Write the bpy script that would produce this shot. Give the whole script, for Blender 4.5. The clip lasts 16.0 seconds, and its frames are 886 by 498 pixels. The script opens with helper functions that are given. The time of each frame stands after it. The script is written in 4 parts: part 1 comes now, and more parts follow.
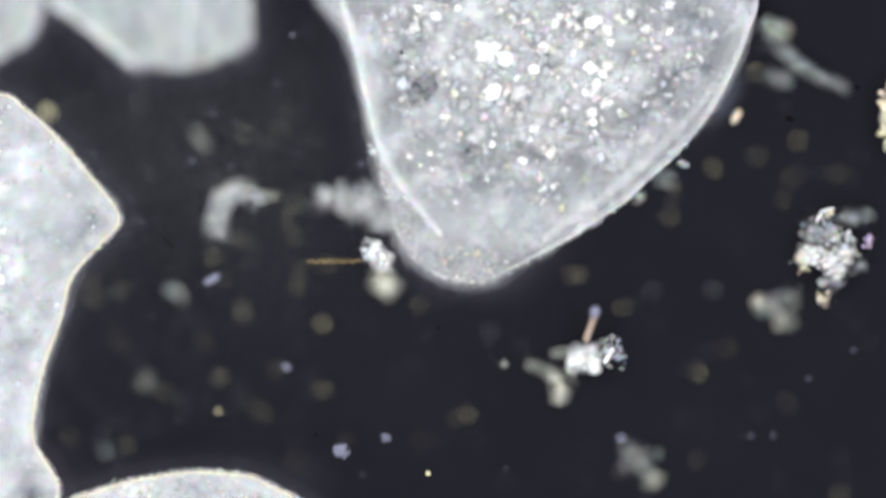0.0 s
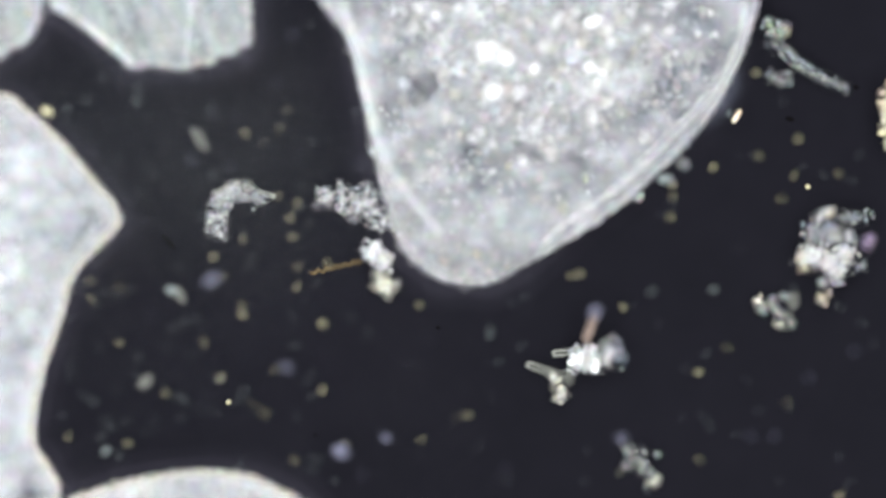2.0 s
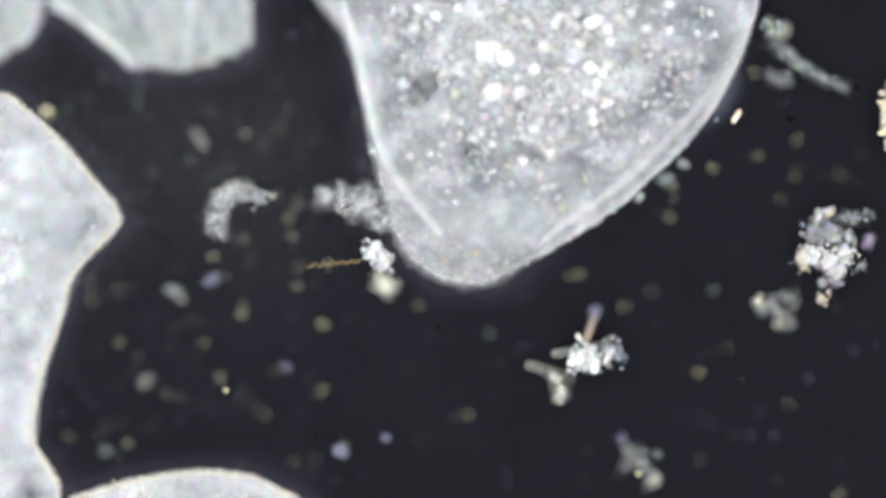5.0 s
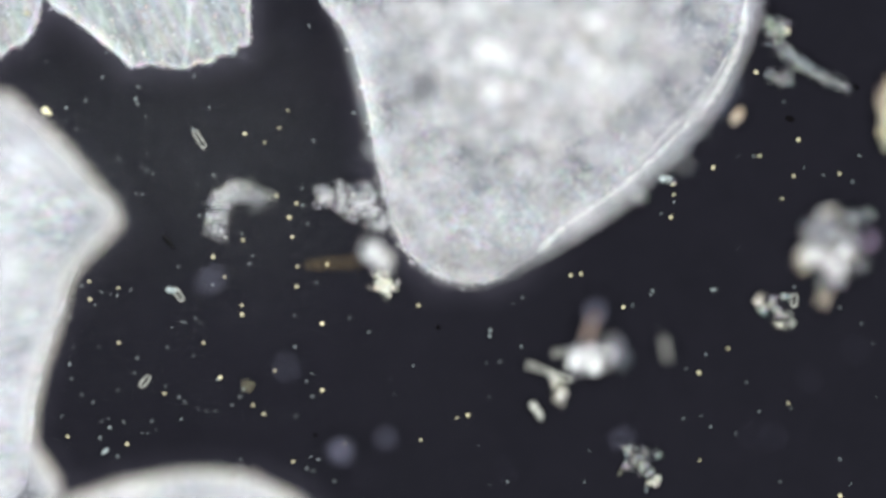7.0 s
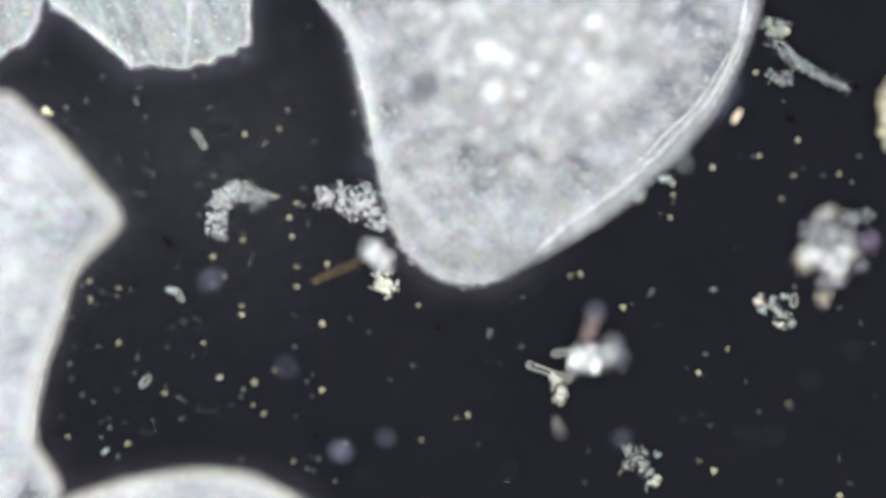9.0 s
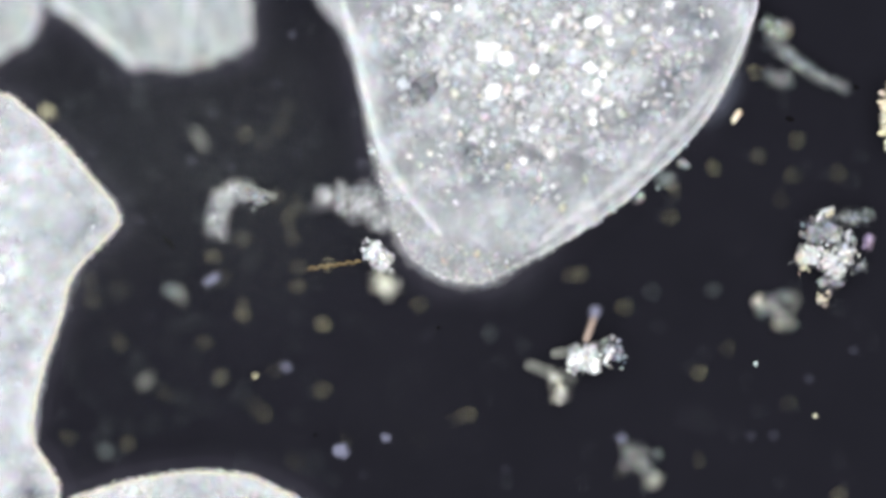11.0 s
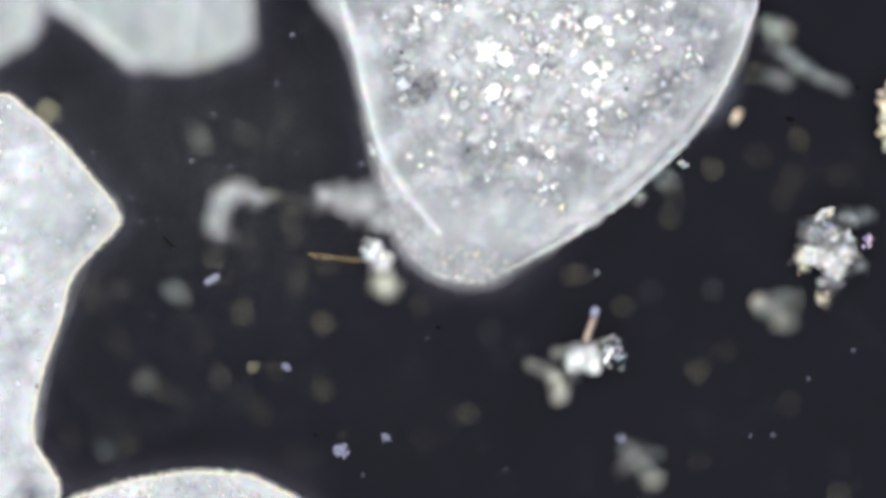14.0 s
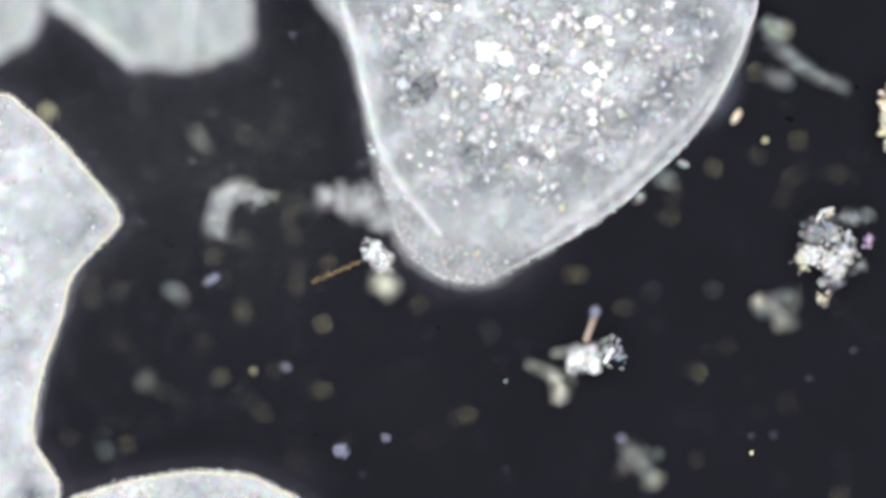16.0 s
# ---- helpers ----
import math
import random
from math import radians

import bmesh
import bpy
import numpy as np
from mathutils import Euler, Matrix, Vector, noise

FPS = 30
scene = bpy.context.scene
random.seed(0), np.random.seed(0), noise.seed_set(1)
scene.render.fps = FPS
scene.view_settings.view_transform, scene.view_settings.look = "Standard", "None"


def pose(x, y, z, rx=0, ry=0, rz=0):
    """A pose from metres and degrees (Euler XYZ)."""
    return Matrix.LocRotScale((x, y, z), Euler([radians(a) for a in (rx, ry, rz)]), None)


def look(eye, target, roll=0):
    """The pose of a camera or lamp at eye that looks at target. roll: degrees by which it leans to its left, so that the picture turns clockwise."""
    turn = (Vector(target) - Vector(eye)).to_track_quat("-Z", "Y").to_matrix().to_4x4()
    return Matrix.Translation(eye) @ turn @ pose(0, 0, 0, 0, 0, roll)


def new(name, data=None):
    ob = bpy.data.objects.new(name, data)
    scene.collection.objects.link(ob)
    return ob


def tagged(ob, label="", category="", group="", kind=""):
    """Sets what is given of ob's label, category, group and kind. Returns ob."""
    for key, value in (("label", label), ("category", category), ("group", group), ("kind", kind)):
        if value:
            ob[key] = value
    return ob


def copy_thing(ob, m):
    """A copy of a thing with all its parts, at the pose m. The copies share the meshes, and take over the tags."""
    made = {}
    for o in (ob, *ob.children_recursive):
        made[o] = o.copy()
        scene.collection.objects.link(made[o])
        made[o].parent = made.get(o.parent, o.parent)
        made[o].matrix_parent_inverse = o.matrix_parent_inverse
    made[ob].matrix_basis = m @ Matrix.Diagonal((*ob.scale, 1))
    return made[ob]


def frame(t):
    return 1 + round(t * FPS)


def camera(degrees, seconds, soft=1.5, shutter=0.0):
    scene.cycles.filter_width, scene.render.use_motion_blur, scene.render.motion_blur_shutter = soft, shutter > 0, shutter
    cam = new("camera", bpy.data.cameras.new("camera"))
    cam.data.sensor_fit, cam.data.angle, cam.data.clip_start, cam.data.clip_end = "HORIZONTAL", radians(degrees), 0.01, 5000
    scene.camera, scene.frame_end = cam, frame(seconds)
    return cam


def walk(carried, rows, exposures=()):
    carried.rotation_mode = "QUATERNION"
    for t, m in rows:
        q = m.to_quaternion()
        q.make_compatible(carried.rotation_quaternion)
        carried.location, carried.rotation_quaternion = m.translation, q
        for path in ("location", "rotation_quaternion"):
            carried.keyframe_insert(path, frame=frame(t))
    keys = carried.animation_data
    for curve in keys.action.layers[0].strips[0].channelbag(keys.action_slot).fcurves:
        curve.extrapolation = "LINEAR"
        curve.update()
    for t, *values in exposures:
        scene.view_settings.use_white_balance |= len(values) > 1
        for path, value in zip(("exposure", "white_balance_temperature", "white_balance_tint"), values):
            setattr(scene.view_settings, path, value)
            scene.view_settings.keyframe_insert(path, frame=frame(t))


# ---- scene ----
# A dark-field microscope slide, built a thousand times its size: 1 mm in the world is 1 micrometre.
# Plan units: PX of one picture column on the slide plane, origin at the picture's middle.
S = 0.00009
DIST = 2.5
SECONDS = 16.0

# ---- camera: looks straight down, the fine focus lifts and lowers the tube ----
cam = camera(2 * math.degrees(math.atan(784 * S / DIST)), SECONDS, soft=4.0)
cam.data.dof.use_dof = True
cam.data.dof.focus_distance = DIST
cam.data.dof.aperture_fstop = 0.53
cam.data.dof.aperture_blades = 0

# seconds and height of the sharp plane above the slide, in mm
FOCUS = [(0, 7.3), (0.2, 7.3), (0.4, 6.8), (0.6, 4.0), (0.8, 2.8), (1.0, 2.1), (1.2, 1.2), (1.4, 3.0), (1.7, 4.2), (2.0, 4.2),
         (2.4, 2.6), (2.8, 3.0), (3.2, 4.0), (3.6, 5.2), (4.0, 7.3), (4.2, 7.4), (5.2, 5.0), (6.3, 2.5), (6.5, 1.2), (6.7, 0.2),
         (6.8, 0.1), (7.0, 0.1), (7.2, 1.0), (7.4, 2.2), (7.6, 4.0), (7.8, 5.5), (8.1, 6.0), (8.4, 5.5), (8.7, 2.6), (9.0, 2.0)]
FOCUS += [(9.2, 4.0), (10.2, 6.0), (11.3, 6.6), (11.6, 7.0), (12.4, 7.0), (13.2, 7.0), (13.8, 7.6), (14.1, 8.7), (14.4, 9.0),
          (14.7, 7.9), (15.0, 6.4), (15.2, 5.4), (15.5, 2.6), (15.8, 6.2), (16.0, 7.0)]
walk(cam, [(t, pose(0, 0, DIST + 0.001 * f)) for t, f in FOCUS])

# ---- light: lamps added in a ring above the slide, for the hollow cone of a dark-field condenser below it ----
scene.view_settings.exposure = 0.0
world = bpy.data.worlds.new("world")
scene.world = world
world.use_nodes = True
world.node_tree.nodes["Background"].inputs["Color"].default_value = (0.8, 0.85, 1.0, 1)
world.node_tree.nodes["Background"].inputs["Strength"].default_value = 0.02
for i in range(8):
    a = 2 * math.pi * (i + 0.5) / 8
    d = bpy.data.lights.new("ring_lamp", "AREA")
    d.shape, d.size, d.energy, d.color = "DISK", 0.2, 8.6, (0.95, 0.975, 1.0)
    lamp = new("ring_lamp", d)
    lamp.matrix_basis = look((0.50 * math.cos(a), 0.50 * math.sin(a), 1.20), (0, 0, 0.003))


# ---- materials ----
def material(name, low, high, scale, rough=0.5, fine=6.0, bump=0.3, clear=0.0, spread=(0.35, 0.65), random_tint=0.0, step=0.0004, stretch=None, tints=False, contrast=0.45, gloss=0.15, thin=None, film=0.0):
    """Two scales of mottling between the colours low and high; clear: how much light passes straight through."""
    m = bpy.data.materials.new(name)
    m.use_nodes = True
    n, l = m.node_tree.nodes, m.node_tree.links
    bsdf = n["Principled BSDF"]
    out = n["Material Output"]
    bsdf.inputs["Roughness"].default_value = rough
    bsdf.inputs["Specular IOR Level"].default_value = gloss
    tex = n.new("ShaderNodeTexCoord")
    info = n.new("ShaderNodeObjectInfo")
    shift = n.new("ShaderNodeVectorMath")
    shift.operation = "ADD"
    if stretch:
        turn = n.new("ShaderNodeMapping")
        turn.vector_type = "TEXTURE"
        turn.inputs["Rotation"].default_value = (0, 0, radians(stretch[0]))
        turn.inputs["Scale"].default_value = (1 / stretch[1], 1, 1)
        l.new(tex.outputs["Object"], turn.inputs["Vector"])
        l.new(turn.outputs["Vector"], shift.inputs[0])
    else:
        l.new(tex.outputs["Object"], shift.inputs[0])
    l.new(info.outputs["Random"], shift.inputs[1])
    big, small = n.new("ShaderNodeTexNoise"), n.new("ShaderNodeTexNoise")
    for node, s, detail in ((big, scale, 4), (small, scale * fine, 3)):
        node.inputs["Scale"].default_value = s
        node.inputs["Detail"].default_value = detail
        node.inputs["Roughness"].default_value = 0.6
        l.new(shift.outputs[0], node.inputs["Vector"])
    blend = n.new("ShaderNodeMix")
    blend.inputs[0].default_value = contrast
    l.new(big.outputs["Fac"], blend.inputs[2])
    l.new(small.outputs["Fac"], blend.inputs[3])
    ramp = n.new("ShaderNodeValToRGB")
    ramp.color_ramp.elements[0].position, ramp.color_ramp.elements[1].position = spread
    ramp.color_ramp.elements[0].color, ramp.color_ramp.elements[1].color = (*low, 1), (*high, 1)
    l.new(blend.outputs[0], ramp.inputs["Fac"])
    colour = ramp.outputs["Color"]
    if random_tint:
        hue = n.new("ShaderNodeHueSaturation")
        span = n.new("ShaderNodeMapRange")
        span.inputs["To Min"].default_value, span.inputs["To Max"].default_value = 1 - random_tint, 1 + random_tint
        l.new(info.outputs["Random"], span.inputs["Value"])
        l.new(span.outputs["Result"], hue.inputs["Value"])
        l.new(colour, hue.inputs["Color"])
        colour = hue.outputs["Color"]
    if film:
        sheen, pull, over = n.new("ShaderNodeTexNoise"), n.new("ShaderNodeVectorMath"), n.new("ShaderNodeMix")
        sheen.inputs["Scale"].default_value, sheen.inputs["Detail"].default_value = 750, 2
        l.new(shift.outputs[0], sheen.inputs["Vector"])
        pull.operation = "MULTIPLY_ADD"
        pull.inputs[1].default_value, pull.inputs[2].default_value = (2.6,) * 3, (-0.3,) * 3
        l.new(sheen.outputs["Color"], pull.inputs[0])
        over.data_type, over.blend_type = "RGBA", "MULTIPLY"
        over.inputs[0].default_value = film
        l.new(colour, over.inputs[6])
        l.new(pull.outputs[0], over.inputs[7])
        colour = over.outputs[2]
    if tints:
        geo, hues, over = n.new("ShaderNodeNewGeometry"), n.new("ShaderNodeValToRGB"), n.new("ShaderNodeMix")
        both = n.new("ShaderNodeMath")
        both.operation = "ADD"
        wrap = n.new("ShaderNodeMath")
        wrap.operation = "FRACT"
        l.new(geo.outputs["Random Per Island"], both.inputs[0])
        l.new(info.outputs["Random"], both.inputs[1])
        l.new(both.outputs[0], wrap.inputs[0])
        l.new(wrap.outputs[0], hues.inputs["Fac"])
        ends = hues.color_ramp.elements
        ends[0].color, ends[1].color = (1.0, 0.92, 0.88, 1), (0.88, 0.92, 1.0, 1)
        for place, tone in ((0.15, (0.84, 0.84, 0.85, 1)), (0.3, (1, 1, 1, 1)), (0.5, (0.85, 0.82, 0.70, 1)), (0.65, (0.70, 0.71, 0.72, 1)), (0.85, (0.62, 0.65, 0.68, 1))):
            ends.new(place).color = tone
        over.data_type, over.blend_type = "RGBA", "MULTIPLY"
        over.inputs[0].default_value = 1.0
        l.new(colour, over.inputs[6])
        l.new(hues.outputs["Color"], over.inputs[7])
        colour = over.outputs[2]
    l.new(colour, bsdf.inputs["Base Color"])
    if bump:
        b = n.new("ShaderNodeBump")
        b.inputs["Strength"].default_value, b.inputs["Distance"].default_value = bump, step
        l.new(small.outputs["Fac"], b.inputs["Height"])
        l.new(b.outputs["Normal"], bsdf.inputs["Normal"])
    if clear:
        mix, glass = n.new("ShaderNodeMixShader"), n.new("ShaderNodeBsdfTransparent")
        span = n.new("ShaderNodeMapRange")
        span.inputs["From Min"].default_value, span.inputs["From Max"].default_value = 0.35, 0.65
        span.inputs["To Min"].default_value, span.inputs["To Max"].default_value = min(1, clear + 0.15), max(0, clear - 0.15)
        l.new(blend.outputs[0], span.inputs["Value"])
        let = span.outputs["Result"]
        if thin:
            apart, fade, least = n.new("ShaderNodeSeparateXYZ"), n.new("ShaderNodeValToRGB"), n.new("ShaderNodeMath")
            l.new(tex.outputs["UV"], apart.inputs[0])
            l.new(apart.outputs["Y"], fade.inputs["Fac"])
            fade.color_ramp.interpolation = "EASE"
            ends = fade.color_ramp.elements
            ends[0].position, ends[0].color = thin[0][0], (thin[0][1],) * 3 + (1,)
            ends[1].position, ends[1].color = thin[-1][0], (thin[-1][1],) * 3 + (1,)
            for place, v in thin[1:-1]:
                ends.new(place).color = (v, v, v, 1)
            least.operation = "MAXIMUM"
            l.new(let, least.inputs[0])
            l.new(fade.outputs["Color"], least.inputs[1])
            let = least.outputs[0]
        l.new(let, mix.inputs["Fac"])
        l.new(bsdf.outputs[0], mix.inputs[1])
        l.new(glass.outputs[0], mix.inputs[2])
        l.new(mix.outputs[0], out.inputs["Surface"])
    return m


GLASS_DARK = material("dark_slide", (0.0047, 0.0046, 0.0062), (0.0055, 0.0053, 0.0072), 40, rough=0.6, bump=0, gloss=0.0)
CYTOPLASM = material("cytoplasm", (0.085, 0.09, 0.10), (0.34, 0.35, 0.355), 130, spread=(0.40, 0.62), fine=7.0, contrast=0.55, bump=0.5, film=0.35)
CYTOPLASM_PLAIN = material("cytoplasm_plain", (0.14, 0.155, 0.175), (0.52, 0.525, 0.53), 46, spread=(0.40, 0.60), fine=13.0, stretch=(8, 0.55), bump=0.7, contrast=0.48, film=0.3)
CYTOPLASM_STREAKED = material("cytoplasm_streaked", (0.065, 0.073, 0.075), (0.225, 0.24, 0.236), 330, spread=(0.34, 0.68), stretch=(-65, 0.25), bump=0.4, contrast=0.5, film=0.2)
MEMBRANE = material("membrane", (0.068, 0.071, 0.085), (0.34, 0.343, 0.355), 180, clear=0.80, spread=(0.40, 0.62), contrast=0.4, bump=0.15, film=0.3)
WALL = material("side_wall", (0.20, 0.20, 0.225), (0.42, 0.42, 0.45), 160, clear=0.18, spread=(0.36, 0.66), contrast=0.45, bump=0.3, film=0.3)
LILAC = material("lilac", (0.26, 0.20, 0.32), (0.66, 0.56, 0.72), 500, rough=0.6, clear=0.2, tints=True, film=0.3)
VEIL = material("veil", (0.12, 0.13, 0.145), (0.42, 0.426, 0.436), 55, clear=0.68, spread=(0.38, 0.64), contrast=0.3, bump=0.15, film=0.3)
CLOUD = material("cloud", (0.42, 0.425, 0.43), (0.95, 0.95, 0.95), 110, clear=0.52, spread=(0.42, 0.60), bump=0.1, contrast=0.35, thin=((0.0, 1.0), (0.75, 0.0)), film=0.25)
RIM = material("rim", (0.36, 0.365, 0.375), (0.60, 0.60, 0.60), 200, bump=0.1, clear=0.3, contrast=0.3, thin=((0.0, 0.25), (0.18, 0.62), (1.0, 1.0)), film=0.4)
SOFT_RIM = material("soft_rim", (0.36, 0.365, 0.375), (0.60, 0.60, 0.60), 200, bump=0.1, clear=0.3, contrast=0.3, thin=((0.0, 0.35), (0.15, 0.72), (1.0, 1.0)), film=0.3)
WARM_EDGE = material("warm_edge", (0.38, 0.32, 0.18), (0.55, 0.49, 0.32), 300, bump=0.1, clear=0.55, contrast=0.6, thin=((0.0, 0.5), (0.4, 0.75), (1.0, 1.0)))
RIDGE = material("ridge", (0.55, 0.55, 0.52), (0.92, 0.92, 0.88), 500, clear=0.2, bump=0.1, contrast=0.5, film=0.2)
CREASE = material("crease", (0.36, 0.365, 0.375), (0.60, 0.60, 0.60), 200, bump=0.1, clear=0.3, contrast=0.3, thin=((0.0, 1.0), (0.2, 0.9), (0.42, 0.66), (1.0, 1.0)), film=0.4)
THIN_ZONE = material("thin_zone", (0.03, 0.036, 0.055), (0.12, 0.135, 0.165), 240, clear=0.45, spread=(0.42, 0.60), bump=0.4, contrast=0.5, thin=((0.0, 1.0), (0.6, 0.0)), film=0.3)
# halo: bloom round the cells, put into the fading opacity of bluish bands
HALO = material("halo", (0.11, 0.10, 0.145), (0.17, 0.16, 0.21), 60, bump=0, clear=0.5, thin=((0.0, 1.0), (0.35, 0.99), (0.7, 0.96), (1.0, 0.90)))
GRANULE = material("granule", (0.34, 0.34, 0.345), (0.70, 0.695, 0.69), 300, rough=0.5, clear=0.28, random_tint=0.25, tints=True, film=0.2)
GRANULE_BRIGHT = material("bright_granule", (0.38, 0.38, 0.385), (0.78, 0.775, 0.77), 300, rough=0.5, clear=0.22, spread=(0.38, 0.60), random_tint=0.15, film=0.2)
FINE = material("fine_grain", (0.20, 0.20, 0.20), (0.50, 0.49, 0.48), 900, rough=0.4, tints=True, film=0.4)
VACUOLE = material("vacuole", (0.008, 0.008, 0.009), (0.035, 0.035, 0.034), 500, rough=0.8, clear=0.4, gloss=0.0)
BRIGHT = material("bright_core", (0.50, 0.50, 0.51), (0.90, 0.90, 0.90), 400, rough=0.4, film=0.15)
DEBRIS = material("debris", (0.34, 0.34, 0.35), (0.84, 0.84, 0.84), 400, rough=0.75, clear=0.22, gloss=0.05, tints=True, film=0.25)
CREAM = material("cream", (0.36, 0.355, 0.30), (0.72, 0.71, 0.62), 500, rough=0.75, gloss=0.05, tints=True, film=0.2)
DIM_DEBRIS = material("dim_debris", (0.14, 0.15, 0.15), (0.52, 0.53, 0.50), 600, rough=0.75, clear=0.2, gloss=0.05, tints=True, film=0.5)
HAZY_DEBRIS = material("hazy_debris", (0.16, 0.16, 0.18), (0.50, 0.50, 0.53), 500, rough=0.75, clear=0.4, gloss=0.05, tints=True, film=0.5)
BED = material("bed", (0.12, 0.125, 0.135), (0.50, 0.50, 0.51), 420, clear=0.78, spread=(0.42, 0.60), rough=0.5, film=0.5)
BED_DIM = material("bed_dim", (0.06, 0.065, 0.075), (0.26, 0.265, 0.28), 420, clear=0.78, rough=0.7, spread=(0.42, 0.60), film=0.4)
PALE_ROD = material("pale_rod", (0.15, 0.15, 0.135), (0.30, 0.30, 0.27), 700, rough=0.4, clear=0.2)
STRAND = material("strand", (0.10, 0.11, 0.115), (0.38, 0.395, 0.40), 600, rough=0.75, clear=0.4, gloss=0.05, tints=True, film=0.3)
WARM_DEBRIS = material("warm_debris", (0.38, 0.32, 0.23), (0.80, 0.74, 0.60), 700, rough=0.75, clear=0.2, gloss=0.05, tints=True, film=0.3)
DUST = material("dust", (0.001, 0.001, 0.001), (0.003, 0.0025, 0.0025), 900, rough=0.9, bump=0, gloss=0.0)
COCCUS = material("coccus", (0.58, 0.53, 0.28), (0.86, 0.80, 0.54), 900, rough=0.4, random_tint=0.2)
PALE_COCCUS = material("pale_coccus", (0.18, 0.22, 0.22), (0.36, 0.41, 0.39), 900, rough=0.4, random_tint=0.5)
ROD = material("rod", (0.20, 0.205, 0.18), (0.38, 0.385, 0.34), 700, rough=0.4)
ROD_CORE = material("rod_core", (0.04, 0.04, 0.034), (0.09, 0.09, 0.075), 700, rough=0.4, clear=0.84)
AMBER = material("amber", (0.12, 0.078, 0.028), (0.22, 0.16, 0.07), 900, rough=0.4)
RUSTY = material("rusty", (0.12, 0.085, 0.07), (0.22, 0.17, 0.14), 900, rough=0.4)
BLUISH = material("bluish", (0.07, 0.07, 0.10), (0.19, 0.19, 0.26), 700, rough=0.4, clear=0.25)


# ---- builders ----
def at(px, py, z=0.0):
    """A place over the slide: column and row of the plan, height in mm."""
    return Vector(((px - 784) * S, (441 - py) * S, z * 0.001))


def part(name, bm, mat, parent, label="", kind="", smooth=True):
    me = bpy.data.meshes.new(name)
    bm.to_mesh(me)
    bm.free()
    me.materials.append(mat)
    if smooth:
        me.polygons.foreach_set("use_smooth", [True] * len(me.polygons))
    ob = new(name, me)
    ob.parent = parent
    return tagged(ob, label=label, kind=kind)


def thing(name, place, label, category, group=""):
    ob = new(name)
    ob.empty_display_size = 0.001
    ob.location = place
    return tagged(ob, label, category, group)


def spline(points, closed, n):
    """n places on a smooth line through the points (2 or 3 numbers each)."""
    p = np.array(points, float)
    k = len(p)
    spans = k if closed else k - 1
    out = []
    for u in np.linspace(0, spans, n, endpoint=not closed):
        i = min(int(u), spans - 1)
        f = u - i
        a, b, c, d = (p[(i + j) % k] if closed else p[min(max(i + j, 0), k - 1)] for j in (-1, 0, 1, 2))
        out.append(0.5 * (2 * b + (c - a) * f + (2 * a - 5 * b + 4 * c - d) * f * f + (3 * b - 3 * c + d - a) * f ** 3))
    return np.array(out)


def sheet(outline, centre, height, thick, n=420, rings=70, ragged=1.5, dome=0.5, relief=0.25, seed=0.0, lie=None, sides=(1, -1)):
    """A domed, uneven sheet with rounded edges: outline and centre in plan units, height, thickness and relief in mm."""
    bm = bmesh.new()
    o = spline(outline, True, n)
    c = np.array(centre, float)
    for i, q in enumerate(o):
        w = noise.noise((q[0] * 0.03 + seed, q[1] * 0.03, 1)) + 0.6 * noise.noise((q[0] * 0.11 + seed, q[1] * 0.11, 2))
        way = (q - c) / np.linalg.norm(q - c)
        o[i] = q + way * ragged * w

    def z_at(q, edge):
        d = dome * min(1, edge / 0.35)
        r = relief * (noise.noise((q[0] * 0.02 + seed, q[1] * 0.02, 5)) + 0.55 * noise.noise((q[0] * 0.06 + seed, q[1] * 0.06, 7)))
        return (lie(q[0], q[1]) if lie else height) + d + r * min(1, edge * 9)

    steps = [1 - (1 - k / rings) ** 1.0 for k in range(rings)]
    rows = []
    for side in sides:
        ring_set = []
        for k in range(rings if side > 0 else 8):
            e = steps[k] if side > 0 else k / 8
            row = []
            for q in o:
                p = c + (q - c) * (1 - e)
                body = thick * 0.5 * math.sqrt(min(1, (e * 12 + 0.02)))
                row.append(bm.verts.new(at(p[0], p[1], z_at(p, e) + side * body - thick * 0.5)))
            ring_set.append(row)
        middle = bm.verts.new(at(c[0], c[1], z_at(c, 1) + side * thick * 0.5 - thick * 0.5))
        for k in range(len(ring_set) - 1):
            for i in range(n):
                j = (i + 1) % n
                f = (ring_set[k][i], ring_set[k][j], ring_set[k + 1][j], ring_set[k + 1][i])
                bm.faces.new(f if side > 0 else f[::-1])
        for i in range(n):
            f = (ring_set[-1][i], ring_set[-1][(i + 1) % n], middle)
            bm.faces.new(f if side > 0 else f[::-1])
        rows.append(ring_set)
    for i in range(n if len(sides) > 1 else 0):
        j = (i + 1) % n
        bm.faces.new((rows[1][0][i], rows[1][0][j], rows[0][0][j], rows[0][0][i]))
    bmesh.ops.recalc_face_normals(bm, faces=bm.faces)
    depth = {}
    for ring_set in rows:
        for k, row in enumerate(ring_set):
            for v in row:
                depth[v] = k / len(ring_set)
    uv = bm.loops.layers.uv.new("across")
    for f in bm.faces:
        for loop in f.loops:
            loop[uv].uv = (0.5, depth.get(loop.vert, 1.0))
    return bm


